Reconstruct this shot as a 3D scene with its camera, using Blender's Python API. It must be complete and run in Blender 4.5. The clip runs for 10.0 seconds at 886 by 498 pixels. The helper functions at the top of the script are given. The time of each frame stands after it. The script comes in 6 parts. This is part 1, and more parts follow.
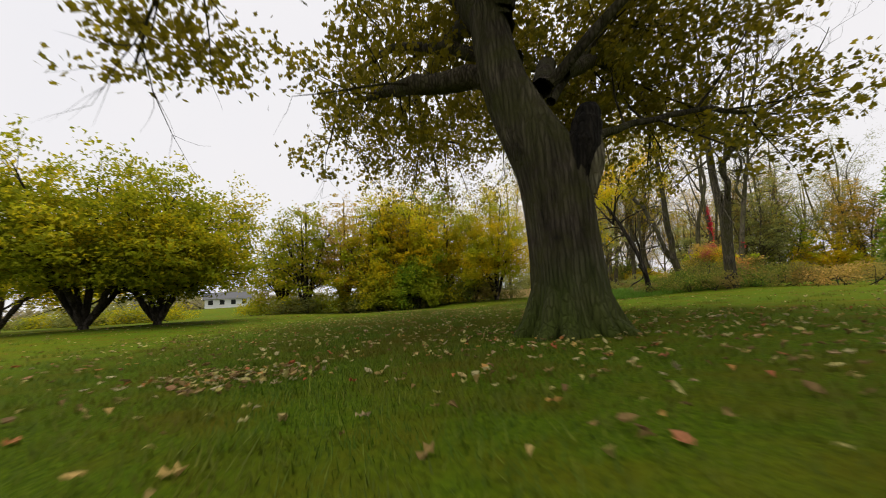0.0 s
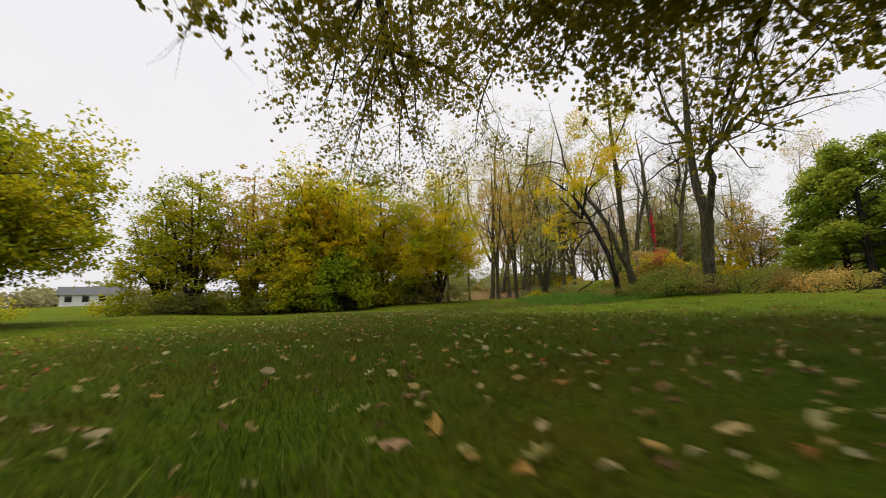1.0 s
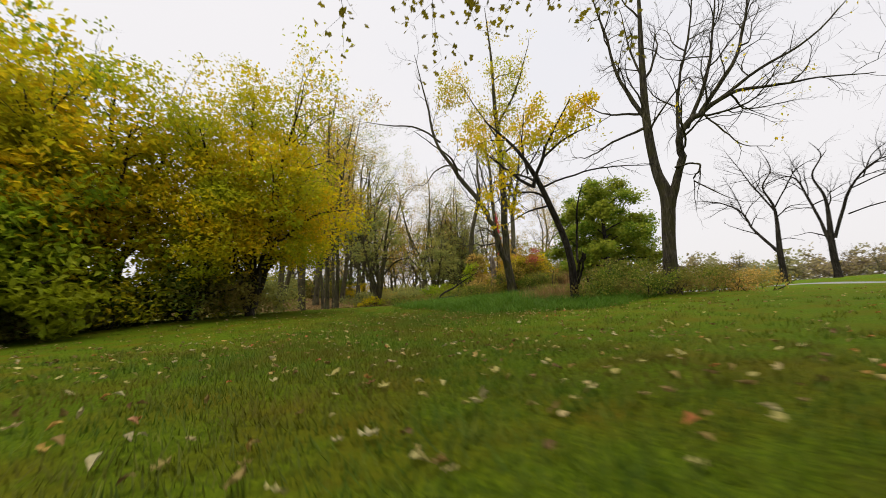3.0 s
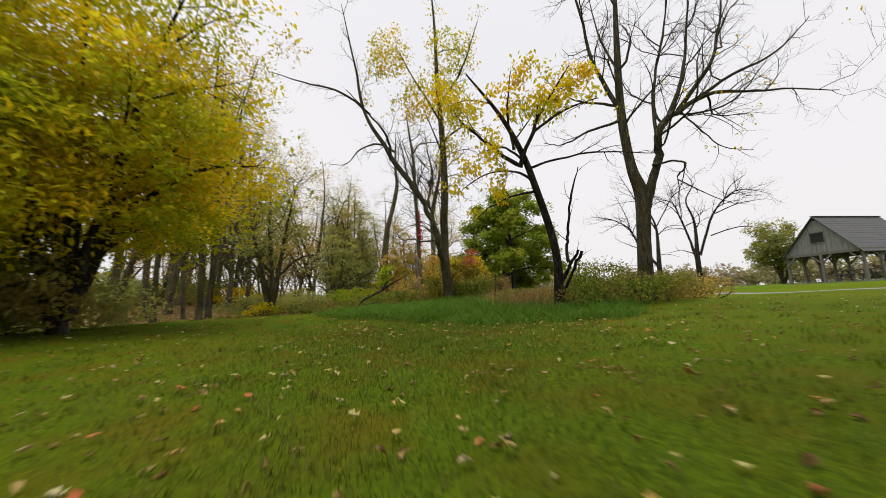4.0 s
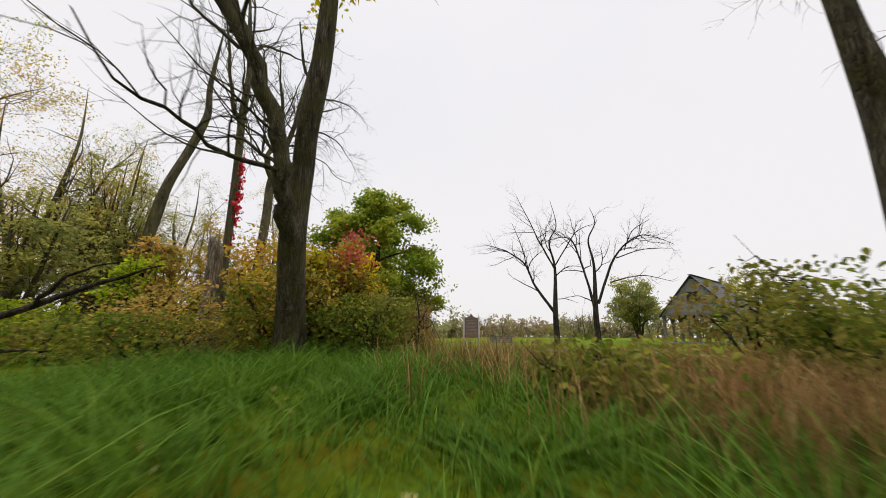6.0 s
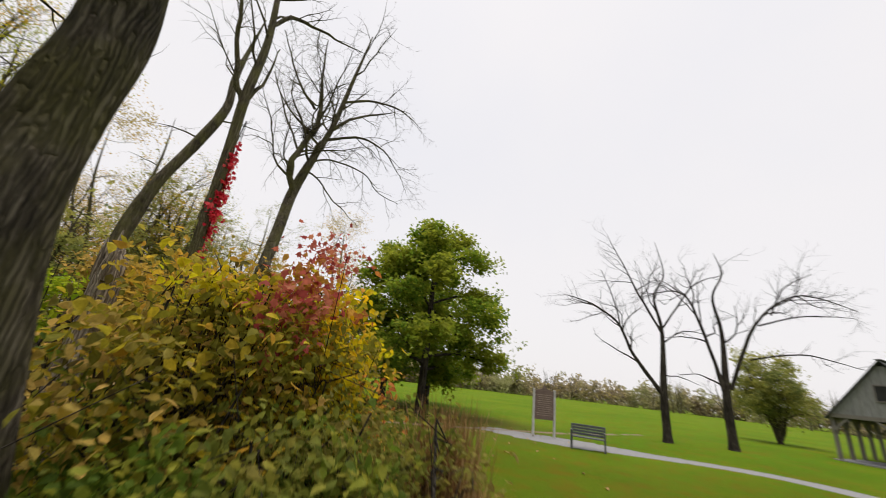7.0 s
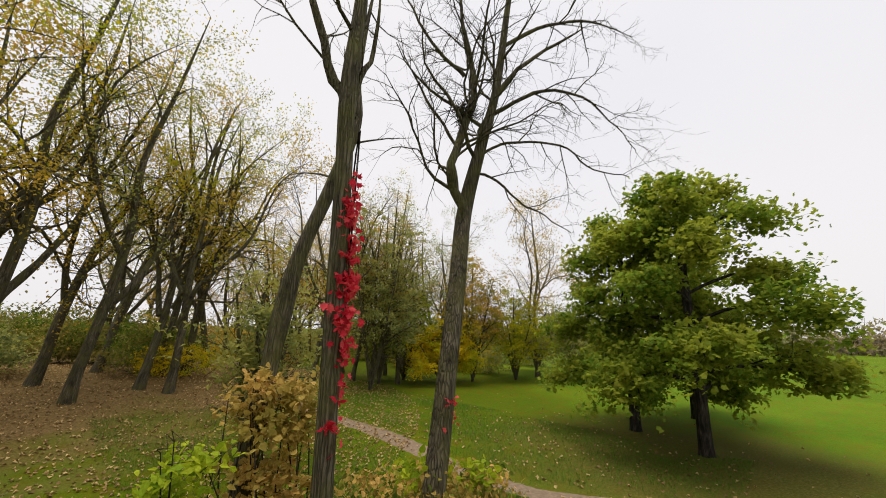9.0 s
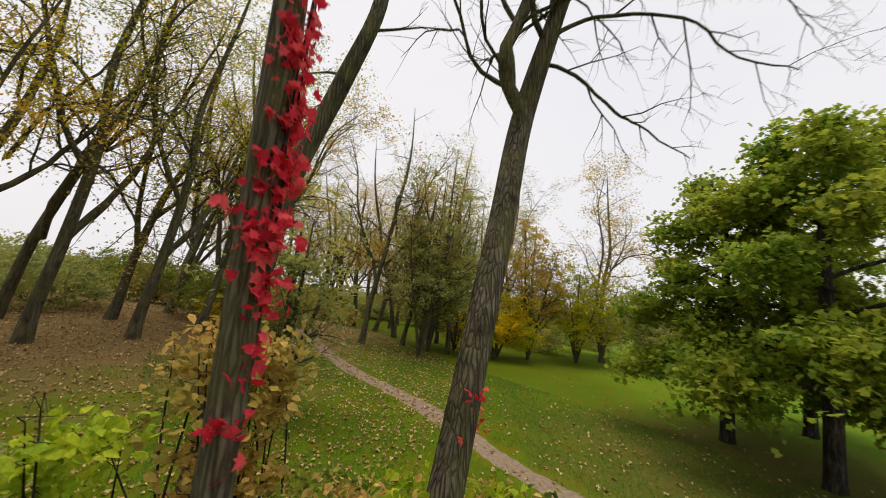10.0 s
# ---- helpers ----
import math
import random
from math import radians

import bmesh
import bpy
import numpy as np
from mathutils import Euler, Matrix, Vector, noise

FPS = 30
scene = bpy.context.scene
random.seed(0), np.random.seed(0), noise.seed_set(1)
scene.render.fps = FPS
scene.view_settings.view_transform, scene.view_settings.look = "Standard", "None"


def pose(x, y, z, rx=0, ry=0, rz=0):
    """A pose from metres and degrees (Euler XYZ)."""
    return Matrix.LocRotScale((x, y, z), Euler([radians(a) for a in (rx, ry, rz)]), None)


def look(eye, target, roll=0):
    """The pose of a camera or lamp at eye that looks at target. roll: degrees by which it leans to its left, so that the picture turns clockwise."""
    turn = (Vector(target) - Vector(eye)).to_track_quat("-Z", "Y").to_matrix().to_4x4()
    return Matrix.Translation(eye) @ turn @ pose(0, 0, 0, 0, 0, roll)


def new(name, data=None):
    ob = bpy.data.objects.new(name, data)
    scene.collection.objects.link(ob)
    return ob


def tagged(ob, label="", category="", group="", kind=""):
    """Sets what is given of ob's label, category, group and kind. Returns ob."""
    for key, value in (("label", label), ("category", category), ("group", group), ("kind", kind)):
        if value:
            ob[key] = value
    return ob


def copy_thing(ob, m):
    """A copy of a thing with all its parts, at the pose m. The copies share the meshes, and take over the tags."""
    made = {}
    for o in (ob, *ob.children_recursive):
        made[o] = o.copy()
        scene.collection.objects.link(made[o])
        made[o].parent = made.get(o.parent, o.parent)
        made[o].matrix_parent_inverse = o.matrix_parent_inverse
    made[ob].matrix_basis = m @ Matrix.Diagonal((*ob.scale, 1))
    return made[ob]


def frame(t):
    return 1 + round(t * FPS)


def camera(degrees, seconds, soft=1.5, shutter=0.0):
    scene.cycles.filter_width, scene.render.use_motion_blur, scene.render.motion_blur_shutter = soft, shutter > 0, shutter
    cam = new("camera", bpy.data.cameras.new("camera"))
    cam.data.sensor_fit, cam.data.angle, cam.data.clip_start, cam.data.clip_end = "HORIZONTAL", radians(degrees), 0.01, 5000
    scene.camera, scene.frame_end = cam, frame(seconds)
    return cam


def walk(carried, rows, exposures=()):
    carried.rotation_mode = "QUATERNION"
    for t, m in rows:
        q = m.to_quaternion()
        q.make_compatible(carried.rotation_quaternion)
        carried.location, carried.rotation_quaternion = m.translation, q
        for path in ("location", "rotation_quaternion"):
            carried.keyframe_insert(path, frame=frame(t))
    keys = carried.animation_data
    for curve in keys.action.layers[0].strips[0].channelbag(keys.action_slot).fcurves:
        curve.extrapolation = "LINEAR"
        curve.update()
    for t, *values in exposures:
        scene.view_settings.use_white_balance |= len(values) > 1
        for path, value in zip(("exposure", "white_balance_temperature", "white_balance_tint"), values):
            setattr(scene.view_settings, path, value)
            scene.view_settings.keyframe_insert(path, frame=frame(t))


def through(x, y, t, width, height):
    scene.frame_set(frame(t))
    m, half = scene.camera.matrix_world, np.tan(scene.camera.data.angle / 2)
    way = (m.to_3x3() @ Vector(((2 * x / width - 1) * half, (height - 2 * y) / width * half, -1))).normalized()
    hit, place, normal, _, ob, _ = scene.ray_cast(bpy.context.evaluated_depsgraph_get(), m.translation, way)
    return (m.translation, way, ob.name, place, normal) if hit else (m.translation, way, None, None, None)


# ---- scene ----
PATH = [
    (0, (2.854, -0.493, 0.457), (1.530, 9.317, 1.874), -3.61),
    (0.5, (1.993, 1.390, 0.439), (1.713, 11.287, 1.839), -2.82),
    (1, (1.437, 3.477, 0.375), (2.207, 13.346, 1.790), -2.32),
    (1.5, (0.068, 5.661, 0.383), (2.407, 15.281, 1.798), -2.36),
    (2, (-0.916, 8.223, 0.347), (3.003, 17.311, 1.780), -2.66),
    (2.5, (-1.201, 11.062, 0.386), (4.269, 19.314, 1.796), -3.37),
    (2.7, (-1.116, 12.206, 0.420), (4.967, 20.021, 1.807), -3.65),
    (3.8, (-0.491, 16.891, 0.495), (7.944, 22.056, 1.967), -2.57),
    (4, (0.064, 17.667, 0.515), (8.841, 22.237, 1.954), -3.11),
    (4.5, (1.825, 19.715, 0.507), (11.194, 22.844, 2.070), -2.90),
    (5, (4.051, 21.220, 0.591), (13.741, 22.979, 2.326), -2.23),
    (5.5, (6.587, 22.139, 0.639), (16.349, 22.853, 2.689), -1.12),
    (5.7, (7.559, 22.439, 0.673), (17.309, 22.897, 2.848), -0.67),
    (6.8, (12.705, 22.632, 1.677), (22.099, 24.080, 4.784), 5.21),
    (7, (13.440, 22.815, 1.873), (22.593, 25.026, 5.240), 6.94),
    (7.5, (15.148, 23.296, 2.582), (23.125, 27.988, 6.370), 11.37),
    (8, (15.937, 23.959, 3.030), (23.017, 29.849, 6.926), 9.01),
    (8.5, (16.410, 24.656, 3.889), (23.390, 31.062, 7.089), 5.05),
    (9, (16.897, 25.447, 4.461), (24.026, 32.105, 6.661), 1.54),
    (9.5, (17.699, 26.045, 4.598), (24.582, 33.147, 6.072), 1.63),
    (10, (18.791, 26.757, 4.282), (24.792, 34.637, 5.659), 6.38),
]
cam = camera(100.9, 10.0, soft=0.8, shutter=0.22)
walk(cam, [(t, look(eye, at, roll)) for t, eye, at, roll in PATH])

# ---- world and light: a bright overcast sky ----
world = bpy.data.worlds.new("overcast_sky")
scene.world = world
world.use_nodes = True
wn, wl = world.node_tree.nodes, world.node_tree.links
wn.clear()
sky = wn.new("ShaderNodeTexSky")
sky.sky_type, sky.sun_disc = "NISHITA", False
sky.sun_elevation, sky.sun_rotation = radians(87), radians(0)
sky.air_density, sky.dust_density, sky.ozone_density = 1.0, 6.0, 1.0
sky_bg = wn.new("ShaderNodeBackground")
sky_bg.inputs["Strength"].default_value = 0.012
cloud_co = wn.new("ShaderNodeTexCoord")
cloud_noise = wn.new("ShaderNodeTexNoise")
cloud_noise.inputs["Scale"].default_value, cloud_noise.inputs["Detail"].default_value = 1.6, 4
cloud_ramp = wn.new("ShaderNodeValToRGB")
cloud_ramp.color_ramp.elements[0].position, cloud_ramp.color_ramp.elements[0].color = 0.25, (0.94, 0.93, 0.968, 1)
cloud_ramp.color_ramp.elements[1].position, cloud_ramp.color_ramp.elements[1].color = 0.6, (1.0, 0.97, 0.978, 1)
cloud_bg = wn.new("ShaderNodeBackground")
cloud_bg.inputs["Strength"].default_value = 0.87
sky_add = wn.new("ShaderNodeAddShader")
w_out = wn.new("ShaderNodeOutputWorld")
wl.new(sky.outputs[0], sky_bg.inputs[0])
wl.new(cloud_co.outputs["Generated"], cloud_noise.inputs["Vector"])
wl.new(cloud_noise.outputs[0], cloud_ramp.inputs[0])
wl.new(cloud_ramp.outputs[0], cloud_bg.inputs[0])
wl.new(sky_bg.outputs[0], sky_add.inputs[0])
wl.new(cloud_bg.outputs[0], sky_add.inputs[1])
wl.new(sky_add.outputs[0], w_out.inputs[0])
sun_data = bpy.data.lights.new("sun", "SUN")
sun_data.energy, sun_data.angle, sun_data.color = 3.2, radians(60), (1.0, 0.925, 0.82)
sun = new("sun", sun_data)
sun.matrix_world = look((0, 2, 50), (0, 0, 0))


# ---- materials ----
def node_mat(name):
    m = bpy.data.materials.new(name)
    m.use_nodes = True
    n, l = m.node_tree.nodes, m.node_tree.links
    return m, n, l, n["Principled BSDF"]


def ramp(n, stops):
    r = n.new("ShaderNodeValToRGB")
    e = r.color_ramp.elements
    while len(e) < len(stops):
        e.new(0.5)
    for k, (p, c) in enumerate(stops):
        e[k].position, e[k].color = p, (*c, 1)
    return r


def noise_node(n, l, scale, detail=4.0, coord="Object", stretch=None, rough=0.6):
    co = n.new("ShaderNodeTexCoord")
    out = co.outputs[coord]
    if stretch:
        mp = n.new("ShaderNodeMapping")
        mp.inputs["Scale"].default_value = stretch
        l.new(out, mp.inputs["Vector"])
        out = mp.outputs[0]
    t = n.new("ShaderNodeTexNoise")
    t.inputs["Scale"].default_value, t.inputs["Detail"].default_value, t.inputs["Roughness"].default_value = scale, detail, rough
    l.new(out, t.inputs["Vector"])
    return t


def mix_color(n, l, fac, a, b, blend="MIX"):
    m = n.new("ShaderNodeMix")
    m.data_type, m.blend_type = "RGBA", blend
    if isinstance(fac, float):
        m.inputs["Factor"].default_value = fac
    else:
        l.new(fac, m.inputs["Factor"])
    for sock, v in ((m.inputs[6], a), (m.inputs[7], b)):
        if isinstance(v, tuple):
            sock.default_value = (*v, 1)
        else:
            l.new(v, sock)
    return m.outputs[2]


def bump(n, l, bsdf, height, strength=0.5, distance=0.02):
    b = n.new("ShaderNodeBump")
    b.inputs["Strength"].default_value, b.inputs["Distance"].default_value = strength, distance
    l.new(height, b.inputs["Height"])
    l.new(b.outputs[0], bsdf.inputs["Normal"])


def leaf_mat(name, stops, patch=None, through=0.35, patch_scale=0.6):
    """Thin leaves: each has a colour of its own along the ramp, drifting over the crown; light passes through."""
    m, n, l, bsdf = node_mat(name)
    geo = n.new("ShaderNodeNewGeometry")
    r = ramp(n, stops)
    l.new(geo.outputs["Random Per Island"], r.inputs[0])
    col = r.outputs[0]
    if patch:
        big = noise_node(n, l, patch_scale, 2)
        edge = ramp(n, [(0.42, (0, 0, 0)), (0.62, (1, 1, 1))])
        l.new(big.outputs[0], edge.inputs[0])
        col = mix_color(n, l, edge.outputs[0], col, patch)
    fine = noise_node(n, l, 30, 2)
    shade = ramp(n, [(0.25, (0.7, 0.7, 0.7)), (0.75, (1.15, 1.15, 1.15))])
    l.new(fine.outputs[0], shade.inputs[0])
    col = mix_color(n, l, 1.0, col, shade.outputs[0], "MULTIPLY")
    l.new(col, bsdf.inputs["Base Color"])
    bsdf.inputs["Roughness"].default_value = 0.65
    bsdf.inputs["Specular IOR Level"].default_value = 0.12
    tr = n.new("ShaderNodeBsdfTranslucent")
    l.new(col, tr.inputs["Color"])
    mx = n.new("ShaderNodeMixShader")
    mx.inputs[0].default_value = through
    l.new(bsdf.outputs[0], mx.inputs[1])
    l.new(tr.outputs[0], mx.inputs[2])
    l.new(mx.outputs[0], n["Material Output"].inputs["Surface"])
    return m


def bark_mat(name, dark, mid, light, moss=None, scale=9.0, foot=False, stretch=0.08):
    """Fissured bark: long upright plates with dark cracks, blotched, with moss where given."""
    m, n, l, bsdf = node_mat(name)
    ridges = noise_node(n, l, scale, 6, stretch=(1, 1, 0.16), rough=0.7)
    co = n.new("ShaderNodeTexCoord")
    warp = noise_node(n, l, 3.0, 3)
    off = mix_color(n, l, 0.06, co.outputs["Object"], warp.outputs["Color"])
    mp = n.new("ShaderNodeMapping")
    mp.inputs["Scale"].default_value = (1, 1, stretch)
    l.new(off, mp.inputs["Vector"])
    plates = n.new("ShaderNodeTexVoronoi")
    plates.feature = "DISTANCE_TO_EDGE"
    plates.inputs["Scale"].default_value = scale * 2.6
    l.new(mp.outputs[0], plates.inputs["Vector"])
    crack = ramp(n, [(0.0, (0.0, 0.0, 0.0)), (0.22, (1, 1, 1))])
    l.new(plates.outputs["Distance"], crack.inputs[0])
    r = ramp(n, [(0.34, dark), (0.5, mid), (0.68, light)])
    l.new(ridges.outputs[0], r.inputs[0])
    seam = mix_color(n, l, crack.outputs[0], (0.52, 0.50, 0.48), (1.0, 1.0, 1.0))
    col = mix_color(n, l, 1.0, r.outputs[0], seam, "MULTIPLY")
    patches = noise_node(n, l, 1.3, 3)
    pr = ramp(n, [(0.35, (0.7, 0.7, 0.7)), (0.65, (1.15, 1.15, 1.15))])
    l.new(patches.outputs[0], pr.inputs[0])
    col = mix_color(n, l, 1.0, col, pr.outputs[0], "MULTIPLY")
    if moss:
        green = noise_node(n, l, 2.2, 4)
        gr = ramp(n, [(0.42, (0, 0, 0)), (0.66, (0.8, 0.8, 0.8))])
        l.new(green.outputs[0], gr.inputs[0])
        col = mix_color(n, l, gr.outputs[0], col, moss)
        if foot:
            fco = n.new("ShaderNodeTexCoord")
            sep = n.new("ShaderNodeSeparateXYZ")
            l.new(fco.outputs["Object"], sep.inputs[0])
            add = n.new("ShaderNodeMath")
            add.operation = "MULTIPLY_ADD"
            add.inputs[1].default_value = 1.5
            l.new(green.outputs[0], add.inputs[0])
            l.new(sep.outputs["Z"], add.inputs[2])
            mr = n.new("ShaderNodeMapRange")
            for sock, v in (("From Min", 0.85), ("From Max", 1.7), ("To Min", 0.9), ("To Max", 0.0)):
                mr.inputs[sock].default_value = v
            l.new(add.outputs[0], mr.inputs["Value"])
            col = mix_color(n, l, mr.outputs[0], col, (0.045, 0.062, 0.008))
    l.new(col, bsdf.inputs["Base Color"])
    bsdf.inputs["Roughness"].default_value = 0.92
    bsdf.inputs["Specular IOR Level"].default_value = 0.15
    h = mix_color(n, l, 0.45, ridges.outputs["Color"], crack.outputs[0])
    bump(n, l, bsdf, h, 1.0, 0.045)
    return m


def plain_mat(name, a, b, scale=6.0, rough=0.7, stretch=None, relief=0.3, metal=0.0):
    m, n, l, bsdf = node_mat(name)
    t = noise_node(n, l, scale, 6, stretch=stretch)
    r = ramp(n, [(0.3, a), (0.7, b)])
    l.new(t.outputs[0], r.inputs[0])
    l.new(r.outputs[0], bsdf.inputs["Base Color"])
    bsdf.inputs["Roughness"].default_value, bsdf.inputs["Metallic"].default_value = rough, metal
    bump(n, l, bsdf, t.outputs[0], relief, 0.01)
    return m


def ground_mat():
    m, n, l, bsdf = node_mat("lawn_ground")
    fine = noise_node(n, l, 40, 6)
    mid = noise_node(n, l, 1.4, 5)
    wide = noise_node(n, l, 0.12, 4)
    g = ramp(n, [(0.3, (0.031, 0.050, 0.003)), (0.5, (0.068, 0.110, 0.004)), (0.72, (0.122, 0.162, 0.007))])
    l.new(fine.outputs[0], g.inputs[0])
    dry = ramp(n, [(0.45, (0, 0, 0)), (0.68, (0.8, 0.8, 0.8))])
    l.new(mid.outputs[0], dry.inputs[0])
    col = mix_color(n, l, dry.outputs[0], g.outputs[0], (0.105, 0.082, 0.006))
    w = ramp(n, [(0.35, (0.85, 0.95, 0.8)), (0.65, (1.2, 1.1, 1.0))])
    l.new(wide.outputs[0], w.inputs[0])
    col = mix_color(n, l, 1.0, col, w.outputs[0], "MULTIPLY")
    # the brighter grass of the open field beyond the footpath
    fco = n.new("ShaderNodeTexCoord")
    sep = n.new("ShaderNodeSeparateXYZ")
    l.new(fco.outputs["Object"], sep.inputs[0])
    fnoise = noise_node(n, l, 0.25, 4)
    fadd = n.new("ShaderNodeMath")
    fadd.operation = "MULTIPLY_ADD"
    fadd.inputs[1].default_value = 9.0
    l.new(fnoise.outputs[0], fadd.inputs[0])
    # slanted clear of the oaks: the shade there is kept as darker grass colour
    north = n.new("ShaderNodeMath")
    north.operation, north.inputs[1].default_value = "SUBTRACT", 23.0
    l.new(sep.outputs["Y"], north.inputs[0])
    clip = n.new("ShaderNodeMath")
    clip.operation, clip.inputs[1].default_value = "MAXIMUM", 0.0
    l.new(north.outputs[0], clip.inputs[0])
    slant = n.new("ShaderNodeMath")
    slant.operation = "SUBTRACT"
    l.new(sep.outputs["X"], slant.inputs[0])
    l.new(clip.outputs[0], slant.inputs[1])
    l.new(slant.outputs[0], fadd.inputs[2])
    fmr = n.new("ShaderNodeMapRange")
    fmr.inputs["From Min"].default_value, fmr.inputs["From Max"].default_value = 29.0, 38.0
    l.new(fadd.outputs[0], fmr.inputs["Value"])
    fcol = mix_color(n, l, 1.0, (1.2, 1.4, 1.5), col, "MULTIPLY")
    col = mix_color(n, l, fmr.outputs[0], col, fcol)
    # the wood's floor of brown leaves, with a ragged edge
    co = n.new("ShaderNodeTexCoord")
    mp = n.new("ShaderNodeMapping")
    mp.inputs["Location"].default_value = (-0.42, -2.93, 0)
    mp.inputs["Scale"].default_value = (1 / 26.0, 1 / 22.0, 0)
    l.new(co.outputs["Object"], mp.inputs["Vector"])
    ln = n.new("ShaderNodeVectorMath")
    ln.operation = "LENGTH"
    l.new(mp.outputs[0], ln.inputs[0])
    rag = noise_node(n, l, 0.35, 5)
    ad = n.new("ShaderNodeMath")
    ad.operation = "MULTIPLY_ADD"
    ad.inputs[1].default_value = 0.9
    l.new(rag.outputs[0], ad.inputs[0])
    l.new(ln.outputs["Value"], ad.inputs[2])
    edge = ramp(n, [(0.0, (1, 1, 1)), (1.0, (0, 0, 0))])
    mr = n.new("ShaderNodeMapRange")
    mr.inputs["From Min"].default_value, mr.inputs["From Max"].default_value = 1.25, 1.6
    l.new(ad.outputs[0], mr.inputs["Value"])
    l.new(mr.outputs[0], edge.inputs[0])
    litter = ramp(n, [(0.3, (0.065, 0.045, 0.018)), (0.55, (0.19, 0.125, 0.05)), (0.75, (0.32, 0.22, 0.10))])
    crumbs = noise_node(n, l, 14, 6)
    l.new(crumbs.outputs[0], litter.inputs[0])
    col = mix_color(n, l, edge.outputs[0], col, litter.outputs[0])
    # fallen leaves and worn grass under the oaks, with the oaks' shade painted in
    oco = n.new("ShaderNodeTexCoord")
    omp = n.new("ShaderNodeMapping")
    omp.inputs["Location"].default_value = (-34.2 / 8.0, -28.6 / 8.0, 0)
    omp.inputs["Scale"].default_value = (1 / 8.0, 1 / 8.0, 0)
    l.new(oco.outputs["Object"], omp.inputs["Vector"])
    oln = n.new("ShaderNodeVectorMath")
    oln.operation = "LENGTH"
    l.new(omp.outputs[0], oln.inputs[0])
    oad = n.new("ShaderNodeMath")
    oad.operation = "MULTIPLY_ADD"
    oad.inputs[1].default_value = 0.9
    l.new(rag.outputs[0], oad.inputs[0])
    l.new(oln.outputs["Value"], oad.inputs[2])
    omr = n.new("ShaderNodeMapRange")
    for sock, val in (("From Min", 0.95), ("From Max", 1.55), ("To Min", 0.75), ("To Max", 0.0)):
        omr.inputs[sock].default_value = val
    l.new(oad.outputs[0], omr.inputs["Value"])
    worn_shaded = ramp(n, [(0.35, (0.062, 0.052, 0.012)), (0.55, (0.115, 0.092, 0.024)), (0.75, (0.20, 0.15, 0.055))])
    l.new(crumbs.outputs[0], worn_shaded.inputs[0])
    col = mix_color(n, l, omr.outputs[0], col, worn_shaded.outputs[0])
    l.new(col, bsdf.inputs["Base Color"])
    bsdf.inputs["Roughness"].default_value = 0.95
    bsdf.inputs["Specular IOR Level"].default_value = 0.04
    bump(n, l, bsdf, fine.outputs[0], 0.8, 0.04)
    return m


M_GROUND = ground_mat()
M_BARK = bark_mat("grey_bark", (0.050, 0.042, 0.029), (0.125, 0.108, 0.073), (0.22, 0.193, 0.135), (0.115, 0.112, 0.038))
M_FURROW = bark_mat("furrowed_bark", (0.030, 0.026, 0.019), (0.105, 0.090, 0.066), (0.215, 0.19, 0.145), (0.085, 0.080, 0.026), 15.0, stretch=0.07)
M_BARK_BIG = bark_mat("old_bark", (0.024, 0.019, 0.013), (0.066, 0.054, 0.038), (0.13, 0.108, 0.08), (0.05, 0.050, 0.014), 8.0, True)
M_BARK_DARK = bark_mat("dark_bark", (0.013, 0.011, 0.009), (0.05, 0.042, 0.033), (0.13, 0.112, 0.092))
M_ROT = bark_mat("rotten_bark", (0.006, 0.005, 0.004), (0.016, 0.013, 0.010), (0.035, 0.029, 0.023))
M_DEAD = bark_mat("bare_dead_wood", (0.14, 0.115, 0.09), (0.32, 0.27, 0.21), (0.5, 0.45, 0.37))
M_YELLOW = leaf_mat("yellow_leaves", [(0.0, (0.50, 0.46, 0.012)), (0.45, (0.80, 0.62, 0.015)), (1.0, (0.90, 0.54, 0.015))], (0.47, 0.48, 0.015), 0.58, 0.45)
M_YELGOLD = leaf_mat("bright_yellow_leaves", [(0.0, (0.46, 0.45, 0.012)), (0.5, (0.76, 0.61, 0.014)), (1.0, (0.88, 0.57, 0.014))], (0.38, 0.42, 0.014), 0.58, 0.5)
M_YELGREEN = leaf_mat("yellow_green_leaves", [(0.0, (0.22, 0.26, 0.012)), (0.5, (0.44, 0.42, 0.015)), (1.0, (0.70, 0.53, 0.016))], (0.27, 0.31, 0.014), 0.58, 0.45)
M_DULLGOLD = leaf_mat("dull_gold_leaves", [(0.0, (0.30, 0.23, 0.04)), (0.5, (0.58, 0.39, 0.045)), (1.0, (0.76, 0.46, 0.06))], (0.44, 0.34, 0.045), 0.6, 0.45)
M_OLDGOLD = leaf_mat("old_gold_leaves", [(0.0, (0.34, 0.34, 0.012)), (0.5, (0.64, 0.51, 0.015)), (1.0, (0.84, 0.54, 0.016))], (0.34, 0.41, 0.014), 0.6, 0.45)
M_OLIVE = leaf_mat("olive_leaves", [(0.0, (0.10, 0.10, 0.010)), (0.5, (0.21, 0.18, 0.014)), (1.0, (0.40, 0.31, 0.018))], (0.24, 0.19, 0.014), 0.42, 0.45)
M_GREEN = leaf_mat("green_leaves", [(0.0, (0.10, 0.19, 0.018)), (0.6, (0.21, 0.32, 0.03)), (1.0, (0.40, 0.43, 0.045))], (0.32, 0.35, 0.034), 0.58, 0.45)
M_MIDGREEN = leaf_mat("mid_green_leaves", [(0.0, (0.11, 0.19, 0.010)), (0.6, (0.22, 0.33, 0.014)), (1.0, (0.40, 0.42, 0.018))], (0.34, 0.37, 0.016), 0.55, 0.5)
